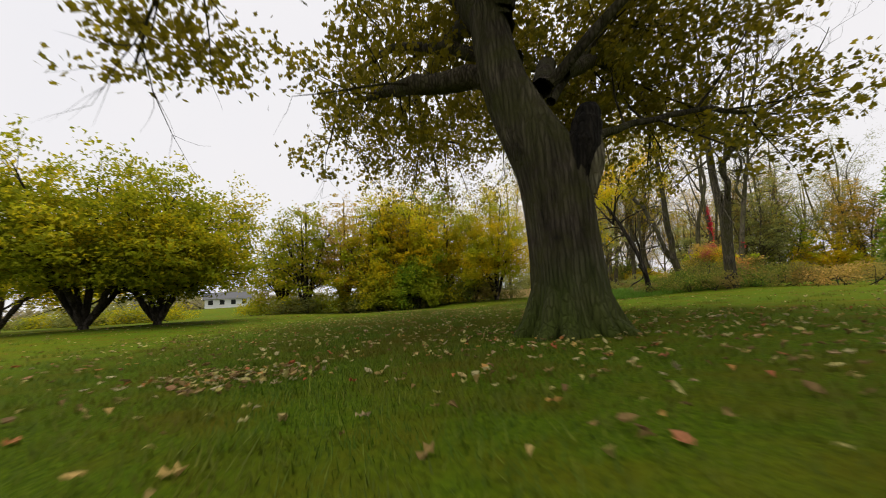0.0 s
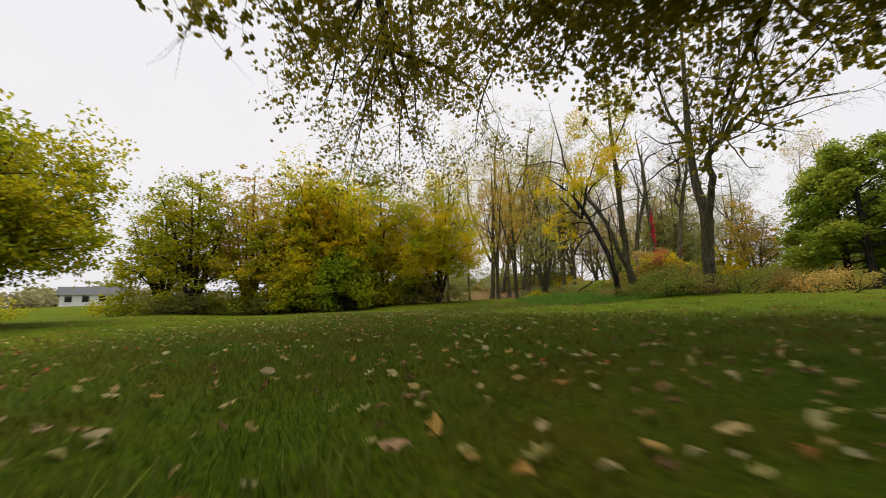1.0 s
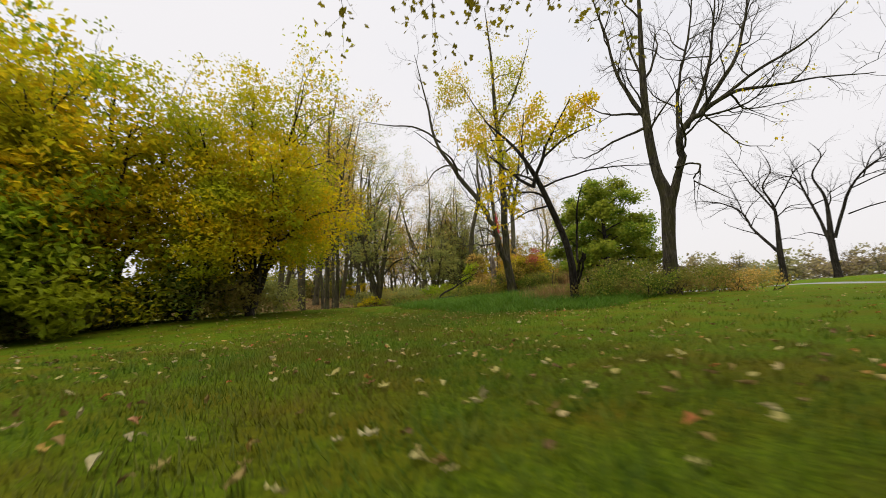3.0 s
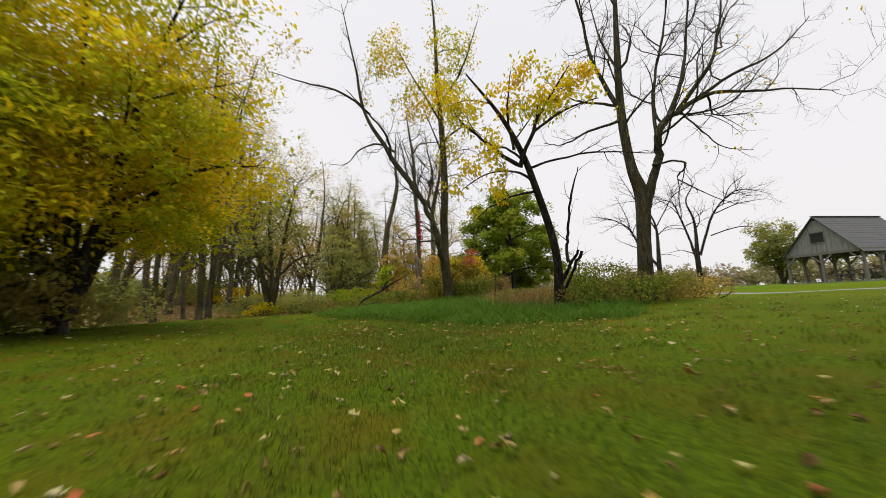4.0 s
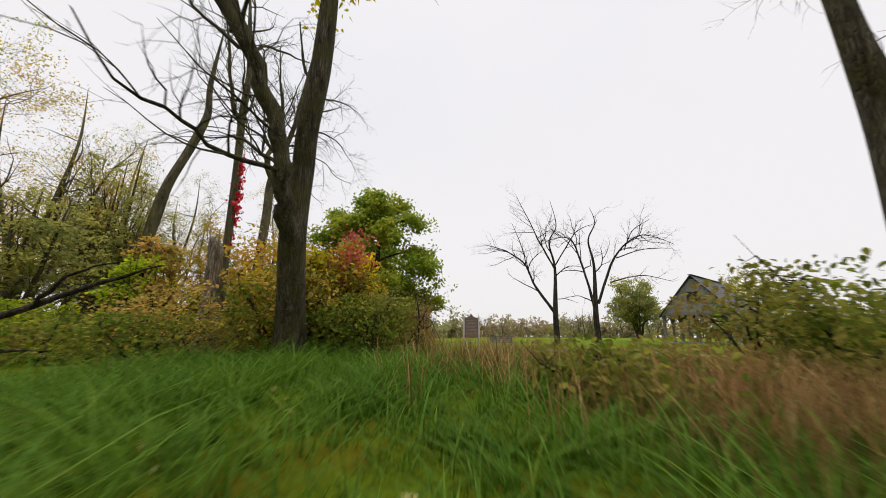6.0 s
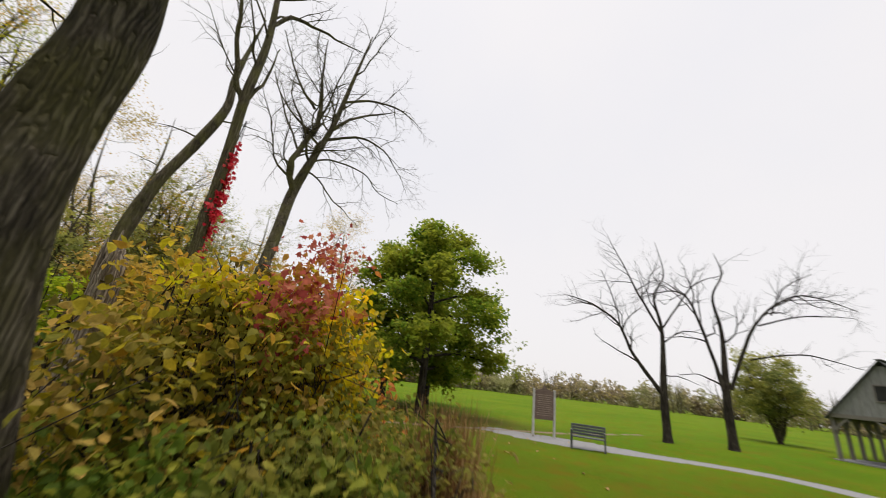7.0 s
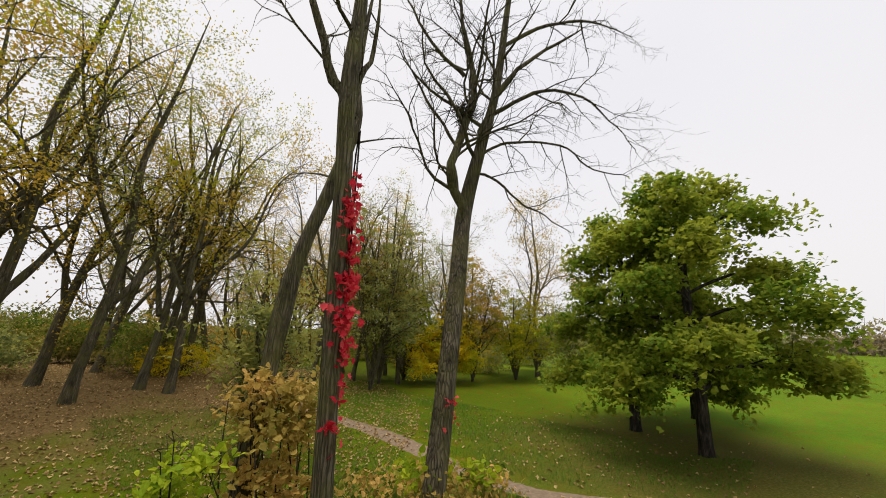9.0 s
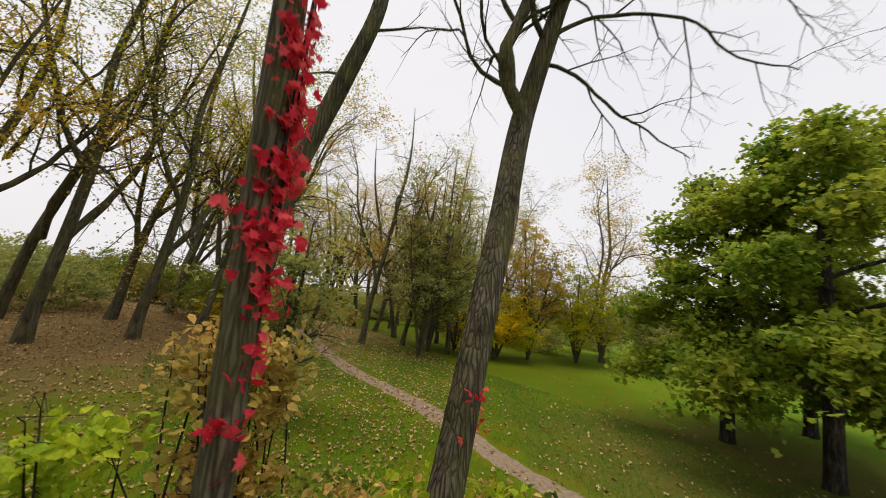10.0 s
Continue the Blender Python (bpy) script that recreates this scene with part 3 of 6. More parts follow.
# ---- kinds of growth ----
BARE = {"levels": 3, "seg": [0.36, 0.26, 0.2, 0.18], "gnarl": 0.2, "rise": [0.05, 0.03, 0.02, 0.0], "kids": [6, 5, 3], "ref": [3.0, 1.3, 0.6], "from": 0.2,
        "angle": (25, 65), "ratio": 0.52, "per_m": 1.8, "arm": 0.42}
LEAFY = {"levels": 2, "seg": [0.5, 0.4, 0.3], "gnarl": 0.11, "rise": [0.03, 0.0, -0.02], "kids": [8, 5], "ref": [3.0, 1.4], "from": 0.15,
         "angle": (30, 70), "ratio": 0.5, "per_m": 2.0}
WOODS = {"levels": 2, "seg": [0.5, 0.42, 0.4], "gnarl": 0.19, "rise": [0.03, 0.0, -0.02], "kids": [5, 4], "ref": [3.5, 1.6], "from": 0.2,
         "angle": (35, 75), "ratio": 0.5, "per_m": 1.5}
OPEN = {"levels": 3, "seg": [0.4, 0.3, 0.2, 0.18], "gnarl": 0.23, "rise": [0.05, 0.04, 0.02, 0.0], "kids": [5, 4, 2], "ref": [3.0, 1.3, 0.6], "from": 0.2,
        "angle": (25, 60), "ratio": 0.52, "per_m": 2.1, "arm": 0.4}


# ---- the big old maple ----
def old_maple():
    at = (3.69, 3.95, gz(3.69, 3.95))
    limbs = [
        [(-0.3, 0.1, 3.2, 0.19), (-0.9, 0.15, 3.45, 0.17), (-1.6, 0.3, 3.6, 0.14), (-2.2, 0.9, 4.0, 0.10), (-2.9, 1.9, 4.4, 0.06), (-3.6, 2.6, 4.8, 0.03)],
        [(-0.5, 0.1, 4.0, 0.26), (-0.9, 0.6, 5.2, 0.2), (-1.1, 1.9, 6.4, 0.15), (-1.2, 3.8, 7.3, 0.09), (-1.4, 5.6, 7.5, 0.03)],
        [(-0.5, 0.1, 4.3, 0.24), (-0.4, -0.5, 5.8, 0.18), (-0.7, -1.6, 7.4, 0.11), (-0.9, -2.6, 8.6, 0.04)],
        [(0.1, 0.3, 3.0, 0.07), (0.75, 0.9, 3.9, 0.06), (1.3, 1.4, 4.8, 0.05), (2.3, 1.9, 5.6, 0.04), (3.8, 2.5, 6.1, 0.03)],
        [(0.3, 0.2, 2.3, 0.07), (1.0, 0.7, 2.8, 0.055), (2.0, 1.5, 3.3, 0.045), (3.4, 2.3, 3.5, 0.045), (4.8, 3.0, 3.6, 0.02)],
        [(0.0, 0.3, 3.2, 0.15), (0.3, 1.4, 4.2, 0.12), (0.5, 2.8, 4.7, 0.08), (0.7, 4.6, 5.2, 0.05), (0.8, 6.2, 5.0, 0.02)],
        [(-0.3, 0.2, 3.6, 0.13), (-1.3, 1.2, 4.7, 0.10), (-2.6, 2.2, 5.5, 0.07), (-3.8, 3.0, 5.5, 0.04), (-4.4, 3.5, 4.9, 0.025), (-4.7, 3.7, 4.2, 0.012)],
        [(0.1, 0.2, 3.2, 0.08), (1.6, -0.3, 4.3, 0.06), (3.0, -0.7, 4.9, 0.06), (4.6, -0.5, 5.0, 0.03)],
        [(0.3, 0.3, 3.4, 0.12), (1.4, 1.9, 4.3, 0.09), (2.6, 3.6, 4.4, 0.06), (3.4, 5.2, 3.9, 0.025)],
        [(-0.5, 0.1, 4.2, 0.20), (-1.3, 2.4, 5.8, 0.16), (-2.2, 5.0, 6.6, 0.12), (-2.75, 6.4, 7.0, 0.11), (-2.82, 6.75, 6.6, 0.09), (-2.7, 6.8, 5.95, 0.065)],
        [(-2.7, 6.8, 6.0, 0.05), (-2.3, 6.85, 5.8, 0.04), (-1.7, 6.95, 5.55, 0.03), (-0.8, 7.1, 5.1, 0.012)],
        [(-2.7, 6.8, 6.0, 0.045), (-2.5, 6.9, 5.3, 0.035), (-2.35, 7.0, 4.75, 0.025), (-2.2, 7.1, 4.2, 0.010)],
        [(-2.7, 6.8, 6.0, 0.04), (-2.9, 6.85, 5.35, 0.03), (-3.05, 6.9, 4.85, 0.02), (-3.1, 7.0, 4.3, 0.010)],
        [(-1.8, 4.2, 6.5, 0.06), (-2.6, 7.0, 7.2, 0.045), (-3.4, 9.4, 6.6, 0.03), (-4.0, 10.8, 5.4, 0.02), (-4.4, 11.3, 4.3, 0.01)],
        [(-2.2, 5.8, 6.8, 0.05), (-2.1, 9.4, 7.0, 0.032), (-2.0, 11.6, 6.4, 0.02), (-1.7, 12.8, 5.4, 0.01)],
        [(0.4, 4.0, 4.9, 0.05), (0.2, 7.4, 6.4, 0.035), (0.0, 10.2, 6.6, 0.025), (0.0, 11.8, 5.8, 0.01)],
        [(-2.1, 9.0, 7.0, 0.032), (-2.6, 11.2, 6.8, 0.025), (-2.7, 13.0, 5.9, 0.018), (-2.6, 13.8, 5.0, 0.01)],
        [(-0.6, -0.9, 6.3, 0.06), (-2.4, -1.3, 5.9, 0.045), (-3.9, -1.3, 4.7, 0.03), (-4.6, -1.2, 3.3, 0.012)],
    ]
    trunk = [(0, 0, -0.12, 0.62), (0.0, 0, 0.12, 0.50), (0.02, 0, 0.45, 0.435), (0.02, 0, 0.9, 0.41), (0.0, 0, 1.5, 0.40), (-0.06, 0, 2.0, 0.40), (-0.30, 0.04, 2.6, 0.35), (-0.52, 0.08, 3.3, 0.30), (-0.66, 0.12, 4.3, 0.24)]
    t = tree("old_maple_tree", 11, at, trunk, LEAFY, M_BARK_BIG, M_OLIVE, 27000, 0.10, 0.15, limbs, auto=0, shape=MAPLE, hang=0.5, sides=40, flute=0.035,
             blobs=[(0.3, 3.0, 6.4, 4.6, 4.2, 2.4), (-1.0, -1.2, 6.9, 3.6, 3.2, 2.2), (3.0, 1.2, 5.2, 2.0, 2.0, 1.3), (-2.2, 1.6, 4.6, 1.5, 2.0, 1.1), (2.4, 4.2, 3.9, 2.2, 1.6, 0.9),
                    (4.6, 3.0, 3.8, 1.6, 1.6, 0.8), (1.2, 2.4, 4.2, 2.0, 1.8, 0.8), (-4.7, -0.4, 4.2, 1.1, 1.0, 0.5), (-4.5, -1.2, 3.9, 0.6, 0.6, 0.5), (0.2, 1.6, 7.4, 3.8, 3.4, 1.6), (1.4, 3.6, 5.4, 2.8, 2.2, 1.1), (0.6, 4.2, 4.4, 1.7, 1.3, 0.6), (-0.6, 4.4, 5.2, 1.6, 1.4, 0.7), (-0.6, -3.6, 7.0, 3.4, 2.6, 1.6), (2.6, -2.0, 6.2, 2.6, 2.4, 1.3)], blob_count=42000, per=24, flat=0.15,
             keep=lambda p: (p[:, 2] > 2.3 + 0.35 * np.sin(p[:, 0] * 2.1) * np.cos(p[:, 1] * 1.7)) & (p[:, 2] > 3.4 * (p[:, 0] < -2.2)) & ((p[:, 1] < 8.5) | (np.sin(p[:, 0] * 31) * np.sin(p[:, 1] * 27) > 0.2)),
             label="huge old maple with mossy flared trunk and thinning olive-gold leaves", category="tree")
    rng = np.random.default_rng(3)
    # buttress roots, a broken stub and hollows on the trunk
    for k in range(11):
        a = k * 2 * math.pi / 11 + rng.uniform(-0.2, 0.2)
        reach = rng.uniform(0.62, 0.85)
        pts = [(math.cos(a) * r, math.sin(a) * r, h, w) for r, h, w in ((0.30, 0.62, 0.09), (0.40, 0.28, 0.12), (0.50, 0.09, 0.11), (reach, -0.08, 0.05))]
        s = spline(pts, 14)
        v, f = tube(s[:, :3], s[:, 3], 8)
        put("root", v, f, M_BARK_BIG, t, "mossy buttress root")
    s = spline([(0.12, -0.15, 1.7, 0.2), (0.32, -0.2, 2.2, 0.19), (0.4, -0.2, 2.5, 0.15), (0.42, -0.2, 2.62, 0.10)], 14)
    v, f = tube(s[:, :3], s[:, 3] * (1 + 0.06 * rng.normal(size=14)), 14)
    put("broken_stub", v, f, M_ROT, t, "dark rotten stub of a torn limb")
    s = spline([(0.34, -0.22, 1.55, 0.05), (0.42, -0.24, 1.95, 0.10), (0.46, -0.2, 2.3, 0.06)], 12)
    v, f = tube(s[:, :3], s[:, 3], 8)
    put("bare_wood", v, f, M_BARK, t, "grey strip of bare wood")
    for k in range(9):
        a = rng.uniform(-2.6, -0.4)
        h = rng.uniform(0.6, 1.3)
        pts = [(math.cos(a) * (0.40 - 0.01 * q), math.sin(a) * (0.40 - 0.01 * q), h + q * rng.uniform(0.3, 0.4), w) for q, w in ((0, 0.01), (1, 0.035), (2, 0.05), (3, 0.02))]
        s = spline(pts, 12)
        v, f = tube(s[:, :3], s[:, 3], 6)
        put("bark_rib", v, f, M_BARK_BIG, t)


old_maple()


# ---- leafy trees along the lawn ----
def multi_stem(name, seed, at, height, width, stems, leaves, count, size, label, group="", bark=M_BARK_DARK, foot=0.1, rise=0.0):
    """A spreading tree of several stems from one foot, with an uneven leafy dome."""
    rng = np.random.default_rng(seed)
    limbs, blobs = [], [(0, 0, height * 0.62, width * 0.6, width * 0.6, height * 0.37)]
    for k in range(stems):
        a = 2 * math.pi * (k + rng.uniform(-0.25, 0.25)) / stems
        w = width * rng.uniform(0.7, 1.0)
        h = height * rng.uniform(0.7, 1.0)
        ca, sa = math.cos(a), math.sin(a)
        limbs.append([(ca * 0.1, sa * 0.1, height * 0.03, 0.12), (ca * w * 0.22, sa * w * 0.22, h * 0.28, 0.10), (ca * w * 0.5, sa * w * 0.5, h * 0.6, 0.06), (ca * w * 0.75, sa * w * 0.75, h * 0.86, 0.02)])
        limbs.append([(ca * w * 0.2, sa * w * 0.2, h * 0.25, 0.06), (ca * w * 0.6 - sa * 0.6, sa * w * 0.6 + ca * 0.6, h * 0.38, 0.045), (ca * w - sa, sa * w + ca, h * 0.4, 0.015)])
        blobs.append((ca * w * 0.55, sa * w * 0.55, h * rng.uniform(0.45, 0.66), w * 0.48, w * 0.48, h * 0.30))
        blobs.append((ca * w * 0.75 - sa, sa * w * 0.75 + ca, h * (foot + 0.26), w * 0.36, w * 0.36, h * 0.2))
    return tree(name, seed, (at[0], at[1], gz(*at)), [(0, 0, -0.15, 0.2), (0, 0, 0.3, 0.15), (0.1, 0.05, height * 0.25, 0.12), (0.0, 0.15, height * 0.6, 0.09), (0.05, 0.1, height * 0.9, 0.02)], LEAFY, bark,
                leaves, int(count * 0.25), size, 0.3, limbs, auto=6, auto_from=0.3, auto_len=width * 0.5, label=label, group=group, blobs=blobs, blob_count=int(count * 0.75), hang=0.35, flat=0.3, per=32, core=0.3, clump=0.24,
                keep=lambda p: (p[:, 2] > height * foot * (0.8 + 0.5 * np.sin(p[:, 0] * 1.3) * np.sin(p[:, 1] * 1.1 + 1)) + rise * np.maximum(p[:, 0], 0)) & ((p[:, 0] < 0.6) | (rise == 0) | (np.sin(p[:, 0] * 91) * np.sin(p[:, 1] * 83) > -0.2)))


multi_stem("spreading_tree", 21, (-13.0, 11.8), 6.6, 5.0, 5, M_YELGREEN, 34000, 0.19, "broad low tree with yellow-green leaves and dark forked trunks", "trees by the lawn", foot=0.2)
multi_stem("spreading_tree", 22, (-11.7, 13.7), 7.0, 4.6, 5, M_YELGREEN, 34000, 0.19, "broad yellow-green tree with several leaning dark stems", "trees by the lawn", foot=0.2)
multi_stem("spreading_tree", 23, (-21.5, 14.5), 8.6, 6.0, 4, M_YELLOW, 18000, 0.18, "tall yellowing tree at the lawn's far side", "trees by the lawn", foot=0.1)
row = [((-12.0, 26.8), 9.8, 3.3, M_YELGREEN, 9500, 0.02), ((-15.2, 28.8), 8.4, 3.0, M_YELGREEN, 7500, 0.03), ((-9.8, 29.3), 10.9, 3.2, M_DULLGOLD, 11000, 0.14), ((-6.9, 27.8), 9.4, 3.0, M_OLDGOLD, 14000, 0.05),
       ((-4.3, 28.0), 9.9, 3.6, M_YELLOW, 25000, 0.03), ((-3.6, 34.0), 12.8, 3.6, M_MIDGREEN, 15000, 0.15), ((-2.9, 26.7), 4.2, 2.3, M_MIDGREEN, 13000, 0.0), ((-5.7, 26.1), 3.7, 2.0, M_YELGREEN, 9000, 0.0),
       ((-0.9, 28.8), 8.6, 2.8, M_OLDGOLD, 12000, 0.05), ((2.9, 27.5), 9.0, 3.4, M_YELGOLD, 58000, 0.08), ((1.2, 27.4), 2.4, 1.7, M_BRAMBLE, 7000, 0.0)]
for k, (at, h, w, lm, cnt, ft) in enumerate(row):
    multi_stem("hedgerow_tree", 30 + k, at, h, w, 5, lm, cnt, 0.135 if at[0] > 1 and at[1] < 30 else 0.21, {M_YELLOW.name: "dense golden-yellow autumn tree at the lawn's edge", M_YELGOLD.name: "bright yellow tree with dark branching stems at the lawn's edge", M_YELGREEN.name: "dense yellow-green autumn tree at the lawn's edge",
               M_MIDGREEN.name: "leafy green tree among the golden ones", M_BRAMBLE.name: "low dark green tree at the foot of a yellow one", M_RUST.name: "thin rusty-leaved autumn tree", M_OLDGOLD.name: "dense tree with olive and gold leaves at the lawn's edge", M_DULLGOLD.name: "olive-gold tree with dark trunks showing below its crown"}[lm.name], "hedgerow", foot=ft, bark=M_BARK_DARK, rise=0.55 if lm is M_YELGOLD else 0.0)


# ---- trees of the thicket ----
def forked_tree():
    at = (14.95, 25.2, 0.2)
    trunk = [(0.03, 0.02, -0.1, 0.34), (-0.1, -0.04, 0.5, 0.26), (-0.24, -0.05, 1.2, 0.215), (-0.46, -0.08, 2.1, 0.205), (-0.46, -0.1, 2.7, 0.18), (-0.43, -0.12, 3.3, 0.175), (-0.57, -0.2, 4.0, 0.175), (-0.65, -0.36, 5.2, 0.165), (-0.7, -0.42, 7.6, 0.13), (-0.7, -0.32, 10.5, 0.10), (-0.67, -0.32, 13.5, 0.06), (-0.75, -0.22, 16.5, 0.015)]
    limbs = [[(-0.46, -0.1, 1.9, 0.15), (-0.66, -0.12, 2.4, 0.15), (-0.86, -0.13, 2.85, 0.135), (-0.97, -0.08, 3.4, 0.125), (-1.08, 0.2, 4.3, 0.125), (-1.2, 0.55, 5.2, 0.13), (-1.75, 1.53, 7.2, 0.105), (-2.42, 2.45, 9.1, 0.08), (-2.7, 2.78, 11.4, 0.05), (-3.15, 3.28, 14.5, 0.015)],
             [(-2.35, 2.38, 9.0, 0.06), (-3.18, 3.34, 10.0, 0.045), (-4.35, 4.38, 10.2, 0.03), (-5.45, 5.38, 10.5, 0.01)],
             [(-0.7, -0.37, 9.4, 0.06), (-0.25, -1.32, 11.0, 0.045), (0.15, -2.22, 13.5, 0.015)],
             [(-0.7, -0.37, 8.6, 0.05), (-1.05, 0.38, 10.2, 0.04), (-1.65, 1.28, 12.4, 0.015)],
             [(-0.67, -0.42, 6.4, 0.07), (-0.25, 0.08, 7.6, 0.05), (0.05, 0.78, 9.6, 0.02)],
             [(-1.85, 1.68, 6.8, 0.07), (-2.65, 1.38, 7.6, 0.05), (-3.95, 1.18, 7.9, 0.03), (-5.15, 1.28, 8.4, 0.015)],
             [(-1.75, 1.53, 7.2, 0.06), (-1.95, 2.3, 7.75, 0.045), (-2.15, 3.1, 7.6, 0.032), (-2.3, 3.9, 7.0, 0.02), (-2.5, 4.7, 7.1, 0.01)],
             [(-0.65, -0.42, 7.6, 0.05), (-0.3, -1.2, 8.2, 0.035), (0.0, -1.9, 7.9, 0.02), (0.1, -2.2, 7.3, 0.01)],
             [(-1.35, 0.78, 5.2, 0.05), (-1.25, 0.98, 6.4, 0.035), (-1.45, 1.28, 7.8, 0.012)],
             [(-0.67, -0.42, 4.6, 0.035), (-0.55, -0.02, 5.2, 0.025), (-0.5, 0.18, 6.2, 0.012)]]
    tree("forked_tree", 51, at, trunk, {**BARE, "arm": 0.2}, M_FURROW, M_YELLOW, 5000, 0.13, 0.2, limbs, auto=3, auto_from=0.7, auto_len=2.0, auto_angle=(35, 75), sides=20, hang=1.0, flute=0.03, per=12,
         blobs=[(-0.65, -0.52, 7.2, 0.35, 0.45, 0.8), (-0.65, -0.9, 7.0, 0.3, 0.35, 0.5), (-0.45, -0.82, 9.4, 0.8, 0.9, 1.3), (-1.15, 0.48, 9.6, 0.7, 0.8, 1.2), (-1.85, 1.68, 12.0, 0.9, 0.9, 1.1), (-0.55, -0.72, 12.0, 1.0, 1.0, 1.1)],
         blob_count=4600,
         keep=lambda p: (p[:, 2] > 6.2) & ((np.hypot(p[:, 0] + 0.65, p[:, 1] + 0.52) < 0.9) | (p[:, 2] > 8.5) & (p[:, 0] > -2.75) & (p[:, 1] < 2.58)),
         label="tall forked tree with grey ridged bark, nearly bare", category="tree")


def leaning_tree():
    at = (10.6, 19.6, gz(10.6, 19.6))
    trunk = [(0.05, 0.02, -0.1, 0.19), (0.0, 0.0, 0.5, 0.135), (-0.12, -0.06, 1.2, 0.115), (-0.3, 0.0, 2.05, 0.105), (-0.72, 0.22, 3.3, 0.095), (-1.05, 0.42, 4.2, 0.08), (-1.5, 0.8, 5.2, 0.055), (-2.3, 1.4, 6.2, 0.02)]
    limbs = [[(-1.15, 0.48, 3.8, 0.065), (-1.1, 0.1, 4.7, 0.05), (-1.0, -0.4, 5.6, 0.035), (-0.9, -1.0, 6.4, 0.012)],
             [(-1.1, 0.1, 4.7, 0.04), (-1.0, -0.7, 5.1, 0.03), (-0.8, -1.6, 5.3, 0.012)],
             [(-1.15, 0.5, 3.85, 0.06), (-1.3, 1.1, 4.5, 0.045), (-1.5, 1.8, 5.2, 0.03), (-1.7, 2.3, 6.0, 0.012)],
             [(-1.2, 0.6, 4.3, 0.04), (-1.3, 0.6, 5.4, 0.03), (-1.2, 0.5, 6.6, 0.012)],
             [(-0.03, -0.04, 0.5, 0.065), (-0.17, -0.26, 1.04, 0.044), (-0.33, -0.46, 1.27, 0.04), (-0.52, -0.69, 1.48, 0.034)],
             [(-0.06, -0.12, 0.3, 0.06), (-0.16, -0.25, 0.57, 0.042), (-0.38, -0.53, 1.1, 0.038), (-0.61, -0.78, 1.43, 0.042)],
             [(-0.25, -0.37, 1.2, 0.045), (-0.3, -0.44, 1.7, 0.04), (-0.34, -0.48, 2.22, 0.036), (-0.48, -0.64, 2.85, 0.03), (-0.5, -0.9, 3.7, 0.012)],
             [(-0.75, 0.24, 3.4, 0.045), (-1.2, 0.6, 3.7, 0.03), (-1.8, 1.2, 3.6, 0.02), (-2.2, 1.8, 3.1, 0.01)],
             [(-0.7, 0.2, 3.2, 0.04), (-1.0, 0.7, 3.1, 0.028), (-1.3, 1.3, 2.8, 0.018), (-1.5, 1.7, 2.5, 0.01)],
             [(-1.0, 0.4, 4.0, 0.04), (-1.7, 0.7, 4.2, 0.028), (-2.5, 1.1, 3.9, 0.01)],
             [(-0.9, 0.35, 3.8, 0.035), (-0.3, -0.9, 4.1, 0.025), (0.1, -1.9, 4.1, 0.018), (0.2, -2.8, 3.9, 0.01)]]
    tree("leaning_tree", 52, at, trunk, BARE, M_BARK_DARK, M_YELLOW, 6200, 0.12, 0.15, limbs, auto=2, auto_from=0.72, auto_len=2.0, hang=0.9,
         keep=lambda p: ((p[:, 1] > 0.7) | (p[:, 2] > 4.6)) & (p[:, 2] > 2.6) & (p[:, 2] < 7.0) & (p[:, 1] > -2.2),
         label="slender leaning dark tree with a few hanging yellow leaves", category="tree")


